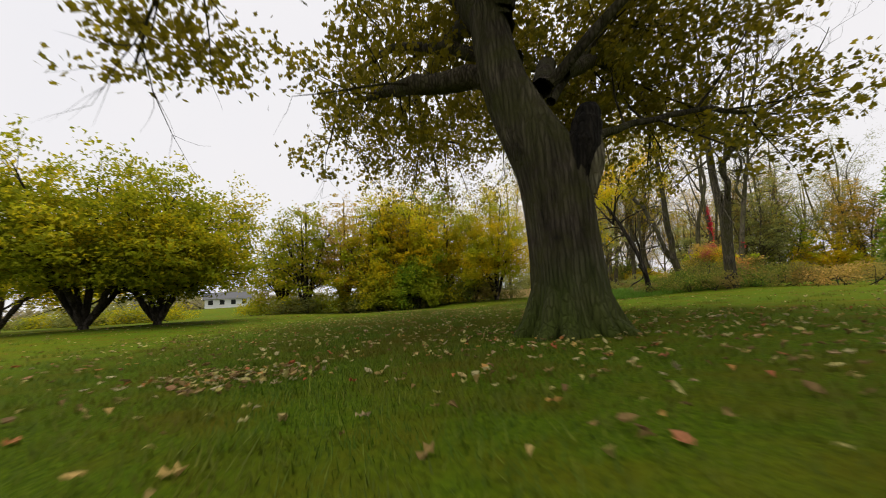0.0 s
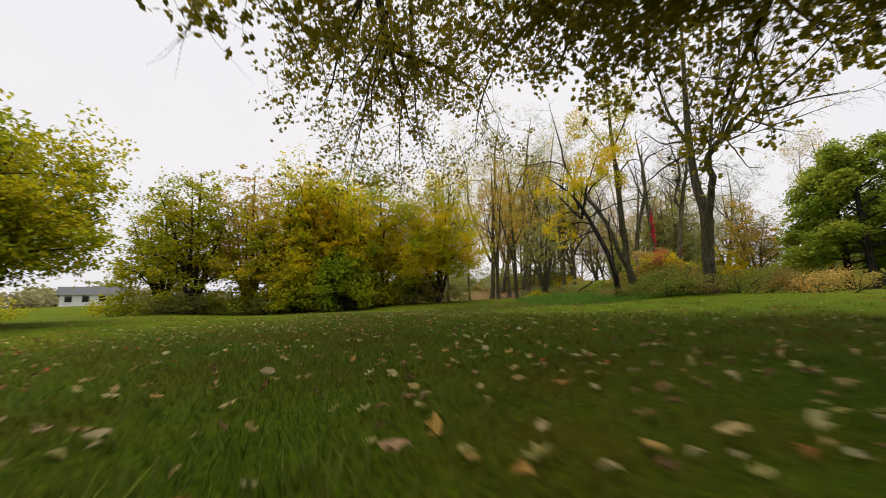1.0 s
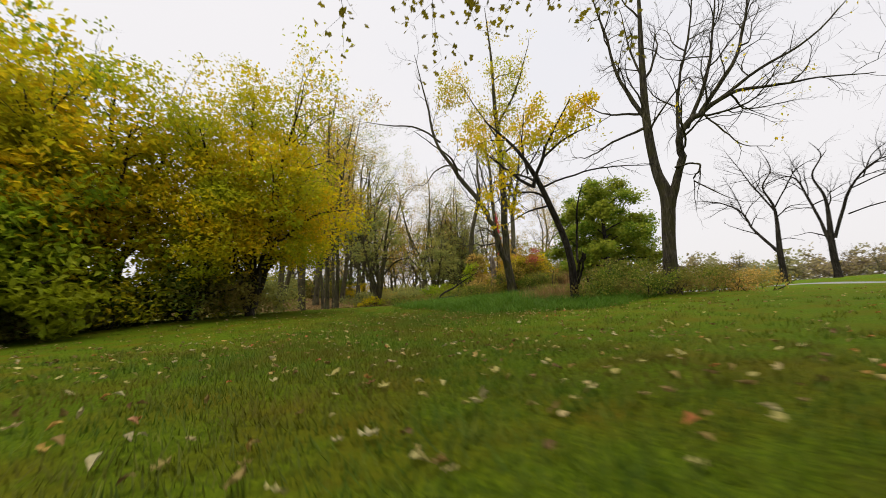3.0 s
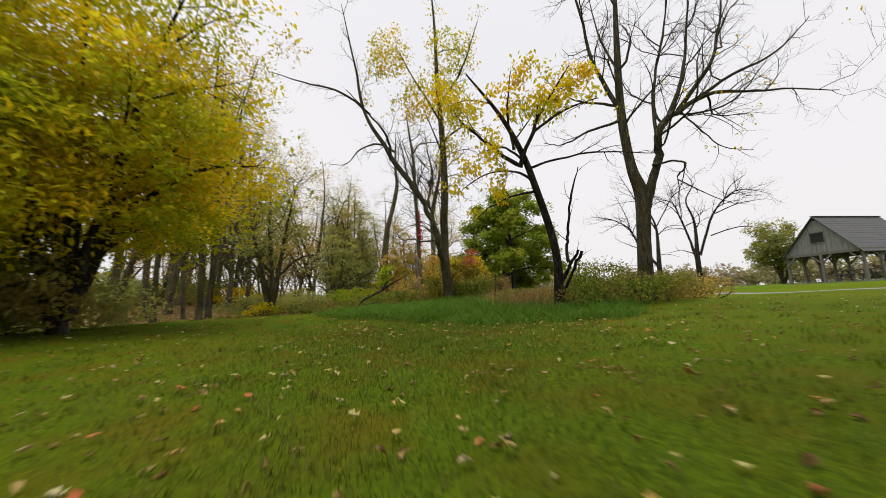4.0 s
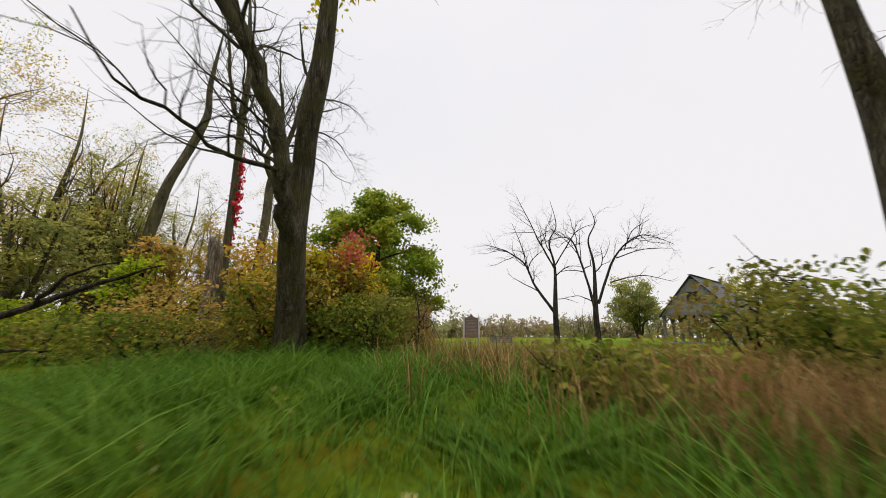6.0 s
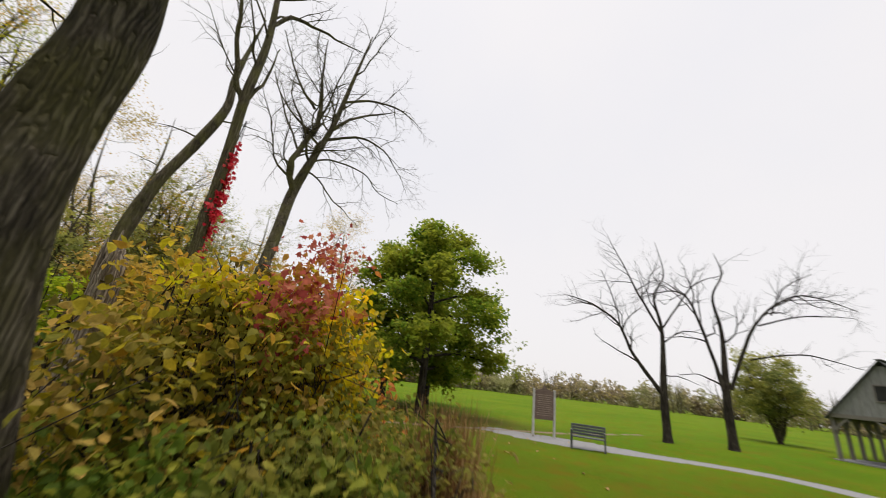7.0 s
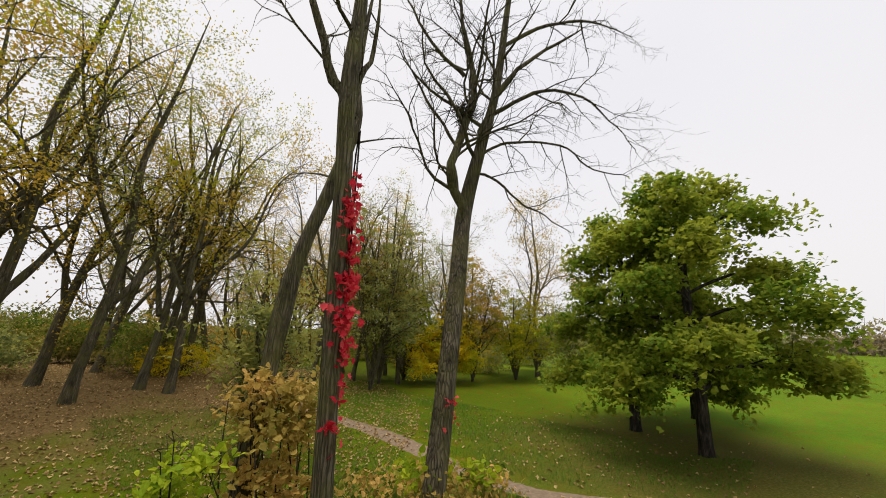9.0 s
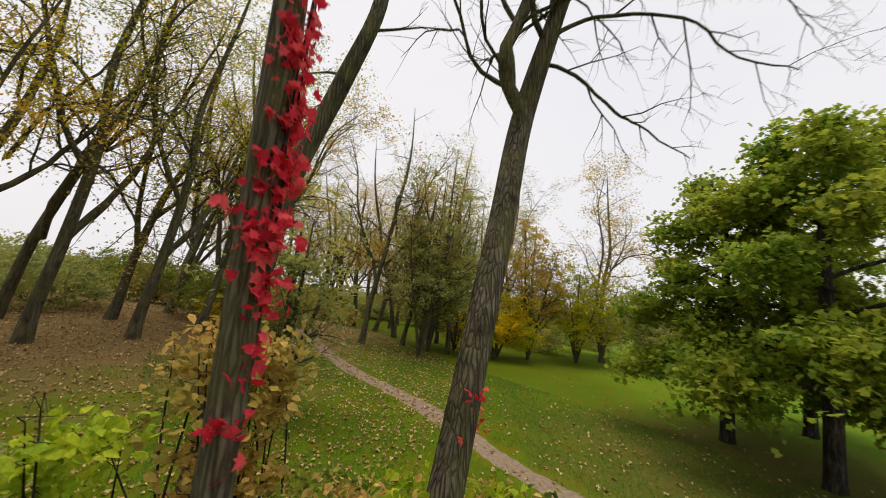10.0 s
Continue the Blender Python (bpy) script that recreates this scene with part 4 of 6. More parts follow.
def twin_stem_tree():
    at = (13.25, 17.4, gz(13.25, 17.4))
    trunk = [(-0.05, 0.0, -0.1, 0.3), (-0.03, 0, 0.5, 0.235), (0.0, -0.08, 1.8, 0.21), (0.05, -0.2, 3.3, 0.215), (-0.02, 0.0, 4.4, 0.155), (0.0, 0.08, 6.3, 0.135), (0.03, -0.05, 8.7, 0.10), (0.1, -0.25, 11.5, 0.05), (0.1, -0.3, 14.0, 0.015)]
    limbs = [[(0.04, -0.22, 2.8, 0.15), (0.0, -0.52, 3.75, 0.13), (-0.05, -0.8, 4.6, 0.12), (-0.05, -1.05, 5.5, 0.11), (0.12, -1.6, 5.95, 0.085), (0.2, -2.4, 6.2, 0.06), (0.2, -3.3, 5.95, 0.04), (0.3, -4.2, 5.8, 0.025), (0.4, -5.3, 5.5, 0.01)],
             [(0.1, -1.5, 5.9, 0.075), (0.3, -2.5, 7.1, 0.055), (0.5, -3.0, 8.6, 0.035), (0.7, -3.3, 10.6, 0.012)],
             [(0.2, -1.8, 6.05, 0.06), (0.5, -3.1, 6.9, 0.045), (0.8, -4.3, 7.4, 0.028), (1.1, -5.3, 8.3, 0.01)],
             [(0.0, -1.1, 5.5, 0.075), (0.4, -1.8, 7.4, 0.05), (0.6, -2.2, 9.2, 0.03), (0.8, -2.5, 11.2, 0.012)],
             [(-0.05, -0.85, 4.9, 0.06), (0.2, -1.0, 7.2, 0.045), (0.4, -1.5, 9.1, 0.03), (0.6, -1.9, 11.4, 0.012)],
             [(0.0, 0.05, 6.2, 0.085), (-0.3, 0.6, 7.9, 0.06), (-0.45, 0.95, 10.2, 0.04), (-0.66, 1.35, 12.8, 0.012)],
             [(0.0, 0.05, 6.0, 0.05), (-0.5, 1.1, 5.7, 0.035), (-0.9, 1.9, 5.3, 0.022), (-1.1, 2.5, 5.4, 0.01)],
             [(0.0, 0.1, 6.5, 0.05), (-0.3, 0.9, 6.7, 0.036), (-0.3, 1.8, 7.3, 0.022), (-0.5, 2.5, 8.2, 0.01)],
             [(0.02, -0.05, 7.6, 0.05), (0.5, 0.4, 9.2, 0.036), (0.8, 0.7, 11.6, 0.012)],
             [(-0.05, -0.6, 4.25, 0.04), (-0.45, -1.1, 4.2, 0.032), (-0.6, -1.42, 4.02, 0.03), (-0.58, -1.38, 3.75, 0.026), (-0.5, -1.2, 3.55, 0.022), (-0.7, -1.75, 2.95, 0.015), (-0.9, -2.3, 2.5, 0.008)],
             [(0.1, -1.55, 5.9, 0.03), (0.0, -1.9, 5.2, 0.024), (-0.1, -2.4, 4.4, 0.016), (-0.2, -3.1, 4.1, 0.008)]]
    tree("twin_stem_tree", 53, at, trunk, {**BARE, "per_m": 1.9, "rise": [0.05, 0.05, 0.03, 0.0], "gnarl": 0.2}, M_FURROW, M_YELLOW, 500, 0.10, 0.14, limbs, auto=6, auto_from=0.55, auto_len=3.4, auto_angle=(22, 50), sides=18, hang=0.9, flute=0.03,
         keep=lambda p: (p[:, 2] < 7.0) & (p[:, 2] > 4.6),
         label="tall bare tree dividing into two stems above the brambles", category="tree")


def vine_tree():
    at = (19.25, 29.35, 0.05)
    trunk = [(0.05, -0.05, -0.1, 0.175), (0.05, -0.03, 1.0, 0.13), (0.01, 0.0, 3.5, 0.112), (-0.05, 0, 6.0, 0.11), (-0.08, 0.05, 7.6, 0.11), (0.02, 0.1, 9.4, 0.09), (-0.05, 0.3, 11.4, 0.06), (-0.05, 0.5, 13.0, 0.02)]
    limbs = [[(0.02, 0.1, 7.2, 0.08), (-0.4, 0.3, 8.2, 0.06), (-0.8, 0.3, 9.6, 0.04), (-1.2, 0.5, 11.2, 0.012)],
             [(0.03, 0.1, 7.5, 0.05), (0.2, 0.0, 8.3, 0.035), (0.25, -0.1, 9.4, 0.012)],
             [(0.0, 0.2, 9.9, 0.06), (0.5, -0.1, 10.8, 0.05), (1.5, -0.6, 11.2, 0.03), (2.4, -1.0, 11.6, 0.01)]]
    t = tree("vine_clad_tree", 54, at, trunk, {**BARE, "per_m": 2.4}, M_BARK, None, 0, limbs=limbs, auto=7, auto_from=0.62, auto_len=2.2, sides=16, flute=0.03,
             label="straight bare tree with a crimson creeper climbing its trunk", category="tree")
    rng = np.random.default_rng(8)
    n = 540
    h = rng.beta(1.5, 1.9, n) * 3.5 + 3.0
    a = rng.normal(0.1, 0.7, n) - 0.9
    r = 0.115 + np.abs(rng.normal(0, 0.075, n)) * (0.6 + 0.7 * np.exp(-((h - 4.3) / 0.8) ** 2))
    knots = np.array([3.3, 3.75, 4.15, 4.5, 4.95, 5.35, 5.8, 6.2])
    h = h + (knots[np.abs(h[:, None] - knots).argmin(1)] - h) * rng.uniform(0.0, 0.4, n)
    a = a + 0.35 * np.sin(h * 5.1)
    p = np.column_stack([-0.02 + np.cos(a) * r, np.sin(a) * r, h])
    thin = rng.uniform(0, 1, n) < 0.2 + 0.8 * np.clip((h - 3.7) / 0.8, 0, 1)
    v, f = foliage(rng, p[thin], 0.092, LOBED, 0.9)
    tagged(put("creeper_foliage", v, f, M_RED, t, "crimson creeper leaves", False), kind="stuff")
    stems = []
    for k in range(4):
        q = [(-0.02 + math.cos(-0.7 + k * 0.35 + 0.3 * math.sin(z * 2 + k)) * 0.13, math.sin(-0.7 + k * 0.35 + 0.3 * math.sin(z * 2 + k)) * 0.13, z, 0.007) for z in np.linspace(0.2, 7.0, 10)]
        s = spline(q, 40)
        stems.append(tube(s[:, :3], s[:, 3], 4))
    v, f = join_tubes(stems)
    put("creeper_stem", v, f, M_BARK_DARK, t, "thin creeper stems")


def nest_tree():
    at = (20.88, 29.4, 0.03)
    trunk = [(-0.1, -0.05, -0.1, 0.27), (0.02, 0.0, 1.0, 0.19), (0.36, 0.08, 2.8, 0.165), (1.0, 0.34, 5.2, 0.155), (1.48, 0.58, 6.8, 0.155), (1.67, 0.29, 8.3, 0.115), (1.89, 0.07, 9.6, 0.09), (2.06, -0.15, 11.8, 0.065), (2.28, -0.37, 14.2, 0.02)]
    limbs = [[(1.3, 0.52, 6.1, 0.10), (1.2, 0.7, 6.9, 0.105), (1.12, 0.78, 7.7, 0.10), (1.56, 0.62, 9.3, 0.08), (1.51, 0.73, 11.17, 0.05), (1.4, 0.84, 13.15, 0.015)],
             [(1.62, 0.4, 7.98, 0.036), (2.06, -0.04, 8.42, 0.028), (2.83, -0.81, 8.47, 0.022), (3.49, -1.25, 7.98, 0.016), (4.26, -1.8, 7.87, 0.01)],
             [(1.31, 0.73, 8.31, 0.04), (0.85, 1.06, 9.19, 0.03), (0.3, 1.39, 10.29, 0.012)],
             [(1.84, 0.07, 9.41, 0.06), (2.61, -0.48, 10.51, 0.045), (3.6, -1.25, 11.61, 0.015)],
             [(1.51, 0.56, 7.54, 0.034), (1.95, 0.29, 7.65, 0.028), (2.39, -0.15, 7.1, 0.022), (2.94, -0.37, 6.99, 0.016), (3.38, -0.81, 6.55, 0.008)],
             [(1.78, 0.18, 8.97, 0.05), (2.5, -0.37, 9.63, 0.04), (3.38, -1.14, 9.74, 0.028), (4.26, -1.69, 9.08, 0.014), (4.59, -1.91, 8.53, 0.008)],
             [(2.0, -0.04, 10.73, 0.05), (2.94, -0.7, 11.61, 0.038), (4.15, -1.47, 12.05, 0.024), (4.92, -2.02, 11.83, 0.008)],
             [(1.53, 0.68, 10.07, 0.045), (0.85, 1.17, 10.95, 0.034), (0.19, 1.61, 12.27, 0.012)]]
    t = tree("nest_tree", 55, at, trunk, {**BARE, "per_m": 2.6, "rise": [0.04, 0.0, -0.03, -0.04]}, M_BARK, None, 0, limbs=limbs, auto=10, auto_from=0.56, auto_len=2.9, auto_angle=(30, 75), sides=16, flute=0.03,
             label="bare forked tree with drooping twigs and a squirrel nest", category="tree")
    rng = np.random.default_rng(4)
    q = [tube(np.array([(1.5, 0.62, 9.1)]) + rng.normal(size=(2, 3)) * 0.16, (0.008, 0.006), 3) for _ in range(160)]
    v, f = join_tubes(q)
    put("squirrel_nest", v, f, M_BARK_DARK, t, "dark twig nest in the fork")


forked_tree()
leaning_tree()
twin_stem_tree()
vine_tree()
nest_tree()

# ---- trees behind the thicket ----
tree("dark_leaning_tree", 56, (19.68, 32.25, 0.03), [(-0.3, 0.26, -0.1, 0.23), (-0.06, 0.18, 1.7, 0.17), (0.02, 0.14, 2.6, 0.18), (0.14, 0.1, 3.6, 0.15), (0.24, 0.05, 4.6, 0.165), (0.42, -0.02, 5.8, 0.14), (0.84, -0.25, 7.4, 0.13), (1.2, -0.35, 8.9, 0.12), (1.15, -0.3, 10.2, 0.09), (1.5, -0.2, 13.0, 0.02)], BARE, M_BARK,
     None, 0, [[(1.15, -0.33, 8.7, 0.09), (0.8, -0.1, 9.8, 0.07), (0.5, 0.2, 11.4, 0.045), (0.1, 0.3, 13.2, 0.012)], [(0.3, 0.05, 5.2, 0.06), (0.05, 0.1, 5.9, 0.05), (0.02, 0.1, 6.3, 0.035)], [(0.9, -0.25, 7.6, 0.05), (1.5, -0.5, 8.6, 0.035), (1.7, -0.6, 10.0, 0.012)]], auto=4, auto_from=0.6, auto_len=2.2, sides=18, flute=0.09,
     label="grey leaning knobbly tree behind the creeper tree")


def oak(name, seed, at, height, width, count, label):
    rng = np.random.default_rng(seed)
    limbs, blobs = [], [(0, 0, height * 0.82, width * 0.3, width * 0.3, height * 0.13)]
    for k in range(20):
        up = k / 19
        a = k * 2.4 + rng.uniform(-0.3, 0.3)
        h0 = height * (0.2 + 0.66 * up)
        w = width * (1 - 0.08 * (1 - up)) * math.sqrt(1 - (0.93 * up) ** 1.7) * rng.uniform(0.82, 1.0)
        lift = height * (0.01 + 0.10 * up)
        ca, sa = math.cos(a), math.sin(a)
        limbs.append([(0, 0, h0, 0.11 - 0.004 * k), (ca * w * 0.4, sa * w * 0.4, h0 + lift * 0.8 + 0.2, 0.06), (ca * w * 0.7, sa * w * 0.7, h0 + lift, 0.04), (ca * w * 0.95, sa * w * 0.95, h0 + lift * 0.8 - 0.3, 0.015)])
        blobs.append((ca * w * 0.72, sa * w * 0.72, h0 + lift, max(w * 0.32, 0.8), max(w * 0.32, 0.8), height * rng.uniform(0.055, 0.08)))
    return tree(name, seed, (at[0], at[1], gz(*at)), [(0, 0, -0.1, 0.34), (0, 0, 0.5, 0.26), (0, 0, height * 0.3, 0.22), (0.1, 0.1, height * 0.7, 0.13), (0, 0, height * 0.9, 0.02)], LEAFY, M_BARK_DARK, M_GREEN, int(count * 0.3), 0.2, 0.28, limbs, auto=3, shape=MAPLE,
                auto_from=0.75, auto_len=width * 0.3, label=label, group="oaks on the lawn", blobs=blobs, blob_count=int(count * 0.7), flat=0.35, hang=0.4, per=30, core=0.34)


oak("oak_tree", 61, (35.6, 28.45), 11.6, 5.5, 30000, "round green oak in full leaf on the lawn")
oak("oak_tree", 62, (37.7, 31.6), 10.8, 4.6, 19000, "green oak standing close beside its neighbour")
oak("oak_tree", 63, (43.0, 29.9), 9.5, 4.6, 11500, "smaller green oak at the edge of the field")

lawn_tree_limbs = [
    [[(0, 0.05, 2.1, 0.12), (0.3, 1.1, 3.8, 0.085), (0.5, 1.85, 5.5, 0.06), (0.7, 3.2, 6.6, 0.04), (0.9, 4.7, 7.1, 0.012)], [(0.45, 1.7, 5.2, 0.045), (0.5, 2.1, 7.0, 0.03), (0.6, 2.6, 8.6, 0.012)],
     [(0.2, 0.9, 3.5, 0.045), (0.5, 2.0, 4.1, 0.032), (0.8, 3.0, 4.9, 0.012)], [(0, -0.1, 5.2, 0.07), (0.15, 0.75, 7.0, 0.05), (0.3, 1.5, 9.0, 0.03), (0.5, 2.2, 10.8, 0.012)],
     [(-0.05, -0.2, 5.4, 0.05), (-0.6, -1.5, 7.6, 0.035), (-1.2, -2.6, 8.0, 0.012)], [(0, -0.15, 4.6, 0.045), (-0.4, -0.9, 5.2, 0.032), (-0.8, -1.9, 5.1, 0.012)], [(0, 0.0, 3.0, 0.035), (-0.3, -0.6, 3.0, 0.025), (-0.6, -1.4, 2.7, 0.01)]],
    [[(0, 0.05, 2.2, 0.11), (0.2, 0.5, 4.9, 0.075), (0.45, 1.1, 7.1, 0.05), (0.8, 2.1, 7.4, 0.03), (1.1, 3.2, 7.0, 0.012)], [(0.2, 0.5, 4.8, 0.045), (0.5, 1.2, 5.0, 0.03), (0.8, 2.2, 4.9, 0.012)],
     [(-0.05, -0.2, 2.6, 0.10), (-0.6, -1.3, 5.5, 0.07), (-1.2, -2.4, 6.7, 0.045), (-1.6, -3.2, 6.9, 0.03), (-2.2, -4.4, 6.2, 0.012)], [(-0.7, -1.4, 5.6, 0.04), (-1.4, -2.8, 6.0, 0.03), (-2.2, -4.2, 5.9, 0.012)],
     [(-0.4, -1.0, 4.0, 0.045), (-1.3, -2.7, 4.3, 0.032), (-2.2, -4.1, 3.8, 0.012)], [(0.05, 0.2, 2.8, 0.045), (0.4, 0.9, 3.2, 0.03), (0.7, 1.7, 3.1, 0.012)], [(-0.9, -1.9, 6.1, 0.04), (-1.2, -2.5, 7.4, 0.028), (-1.6, -3.4, 8.0, 0.012)]]]
for k, (seed, at, h, lab) in enumerate(((71, (34.6, 15.9), 11.0, "small bare tree with a low forked trunk on the lawn"), (72, (34.3, 13.3), 10.2, "small bare spreading tree beside its twin"))):
    tree("bare_lawn_tree", seed, (*at, gz(*at)), [(0, 0, -0.1, 0.28), (0, 0, 0.4, 0.2), (0.03, 0.0, 2.1, 0.18), (0.0, -0.15, 5.2, 0.09), (-0.45, 0.25, 6.9, 0.055), (-0.35, -0.35, 8.2, 0.035), (-0.8, 0.1, h * 0.9, 0.01)], OPEN, M_BARK_DARK, None, 0,
         limbs=lawn_tree_limbs[k], auto=3, auto_from=0.45, auto_len=2.6, auto_angle=(30, 60), label=lab, group="bare trees on the lawn")

# ---- woods: a few kinds, repeated ----
stands = []
for k, (lm, cnt, sz, lab) in enumerate(((M_DULLGOLD, 7500, 0.135, "slender wood tree with dull gold leaves"), (M_DULL, 4500, 0.13, "wood tree with dull green leaves"),
                                        (M_RUST, 6500, 0.135, "wood tree with thin rusty leaves"), (M_OLDGOLD, 4600, 0.13, "wood tree with olive-gold leaves"), (None, 0, 0.1, "bare grey wood tree"))):
    lean = (-1) ** k * 0.9
    stands.append(tree("wood_tree", 80 + k, (26 + k * 5, 68 + 2 * k, gz(26 + k * 5, 68 + 2 * k)), [(0, 0, -0.2, 0.30), (lean * 0.1, 0, 1.0, 0.205), (lean * 0.35, 0.15, 3.2, 0.18), (lean * 0.9, 0.1, 6.4, 0.155), (lean * 1.15, -0.25, 9.2, 0.125), (lean * 1.7, 0.05, 13.0, 0.085), (lean * 1.6, 0.5, 17.0, 0.015)], WOODS, M_BARK, lm, cnt, sz, 0.3,
                       [[(lean * 0.6, 0.1, 3.2, 0.13), (lean - 0.8, 0.9, 5.5, 0.11), (lean - 2.4, 1.0, 8.5, 0.08), (lean - 3.0, 1.8, 12.0, 0.045), (lean - 4.4, 1.6, 14.5, 0.012)], [(lean * 0.9, 0.2, 5.0, 0.11), (lean + 1.2, -0.6, 7.2, 0.09), (lean + 1.7, -1.8, 10.5, 0.06), (lean + 3.2, -2.2, 13.5, 0.012)], [(lean * 1.5, 0.0, 7.0, 0.08), (lean - 0.4, -1.4, 8.6, 0.065), (lean - 0.9, -3.0, 9.0, 0.045), (lean - 0.6, -4.4, 8.4, 0.012)]], auto=6, auto_from=0.4, auto_len=3.6, auto_angle=(50, 88), label=lab, group="wood"))
slim = []
for k, (lm, cnt, lab) in enumerate(((M_DULLGOLD, 4200, "slender edge tree with dull gold leaves"), (M_RUST, 3600, "slender edge tree with thin rusty leaves"), (M_TANLEAF, 3800, "slender edge tree with tan leaves"))):
    lean = (0.5, -0.4, 0.8)[k]
    slim.append(tree("edge_tree", 90 + k, (26 + k * 5, 84.0, gz(26 + k * 5, 84.0)), [(0, 0, -0.2, 0.20), (0.02, 0, 0.5, 0.135), (lean * 0.15, 0.05, 2.5, 0.115), (lean * 0.4, -0.05, 5.0, 0.10), (lean * 0.9, 0.1, 8.0, 0.085), (lean * 1.2, 0.2, 12.0, 0.015)], WOODS, M_BARK, lm, cnt, 0.12, 0.2,
                     [[(lean * 0.25, 0.0, 3.4, 0.085), (lean + 0.4, 0.5, 5.6, 0.065), (lean + 1.0, 0.8, 8.4, 0.045), (lean + 1.3, 1.4, 11.0, 0.012)], [(lean * 0.4, 0.0, 4.6, 0.07), (lean - 1.1, -0.5, 6.6, 0.055), (lean - 1.5, -0.9, 9.4, 0.012)],
                      [(lean * 0.5, 0.0, 5.6, 0.05), (lean + 0.2, -1.2, 6.6, 0.04), (lean + 0.6, -2.4, 6.9, 0.012)]], auto=5, auto_from=0.5, auto_len=2.4, label=lab, group="trees of the wood", keep=lambda p: p[:, 2] > 3.0 + 0.8 * np.sin(p[:, 0] * 2) * np.sin(p[:, 1] * 2)))
rng = np.random.default_rng(17)
spots = [(7.8, 31.8), (11.5, 40.0), (4.4, 37.2), (9.4, 38.6), (13.4, 42.2), (6.9, 41.0), (10.4, 35.8),  (18.4, 50.0), (21.2, 51.6), (22.3, 50.4), (17.2, 54.0), (15.0, 49.0), (24.0, 55.0), (12.4, 46.4), (19.8, 57.0), (10.2, 45.6), (26.0, 58.0), (22.6, 56.0), (13.2, 53.0)]
for k in range(420):
    x, y = rng.uniform(7, 62), rng.uniform(36, 95)
    trail_x = np.interp(y, [30, 40, 50, 62, 80, 100], [27.8, 28.0, 27.5, 30.0, 34.0, 27.0])
    if abs(x - trail_x) < 2.0 + 0.05 * (y - 36):
        continue
    if x > 24 and y < 46 + 0.25 * (x - 24) and x < 44:
        continue
    if x > 36 and y < 44:
        continue
    if x < 17 or x < 27 and y < 46:
        continue
    if any((x - a) ** 2 + (y - b) ** 2 < 7.5 for a, b in spots):
        continue
    spots.append((x, y))
spots = spots[:56]
for k, (x, y) in enumerate(spots):
    kind = slim[k % 3] if k < 7 else stands[int(rng.choice(5, p=[0.26, 0.2, 0.18, 0.12, 0.24]))]
    s = rng.uniform(0.85, 1.1) if k < 7 else rng.uniform(1.0, 1.3) if k < 22 else rng.uniform(0.75, 1.15)
    lean = Matrix.Rotation(radians(rng.uniform(-3, 3) if k < 7 else rng.uniform(2, 15) if x < 25 else rng.uniform(-9, 9)), 4, "Y") @ Matrix.Rotation(radians(rng.uniform(-8, 8)), 4, "X")
    c = copy_thing(kind, Matrix.Translation((x, y, gz(x, y))) @ lean @ Matrix.Rotation(rng.uniform(0, 6.28), 4, "Z"))
    c.scale = (s, s, s * rng.uniform(0.9, 1.15))


# ---- understorey, thickets and bushes ----
def bush(name, seed, at, blobs, leaves, count, size, label, shape=LEAF, stems=9, height=1.5, group="thicket", per=20, spread=0.16, bark=M_BARK_DARK, hang=0.4, accents=(), sink=0.0):
    """A bush: thin stems from the ground and leaves in clumps; accents are (material, name, blobs, count, size)."""
    rng = np.random.default_rng(seed)
    root = new(name)
    root.location = (at[0], at[1], gz(*at) - sink)
    b = np.asarray(blobs, float)
    tubes = []
    for _ in range(stems):
        k = rng.integers(len(b))
        top = b[k, :3] + rng.normal(size=3) * b[k, 3:6] * 0.5
        foot = np.array([b[k, 0] * 0.6, b[k, 1] * 0.6, -0.1]) + rng.normal(size=3) * (0.3, 0.3, 0)
        mid = (foot + top) / 2 + rng.normal(size=3) * 0.15
        s = spline([(*foot, 0.022), (*mid, 0.016), (*top, 0.006)], 9)
        tubes.append(tube(s[:, :3], s[:, 3], 5))
        for _ in range(7):
            q = s[rng.integers(3, 9), :3]
            tubes.append(tube(np.array([q, q + rng.normal(size=3) * 0.2 * b[k, 5], q + rng.normal(size=3) * 0.4 * b[k, 5]]), (0.007, 0.005, 0.003), 3))
    v, f = join_tubes(tubes)
    tagged(put("woody_stem", v, f, bark, root), kind="stuff")
    p = clumps(rng, blobs, count, per, spread)
    p = p[p[:, 2] > 0.02]
    v, f = foliage(rng, p, size, shape, hang, 0.3)
    tagged(put("foliage", v, f, leaves, root, smooth=False), kind="stuff")
    for mat, nm, bl, n, sz, sh in accents:
        p = clumps(rng, bl, n, 9, 0.14)
        v, f = foliage(rng, p, sz, sh, 0.5, 0.2)
        tagged(put("leaf_spray", v, f, mat, root, nm, False), kind="stuff")
    return tagged(root, label, "bush", group)


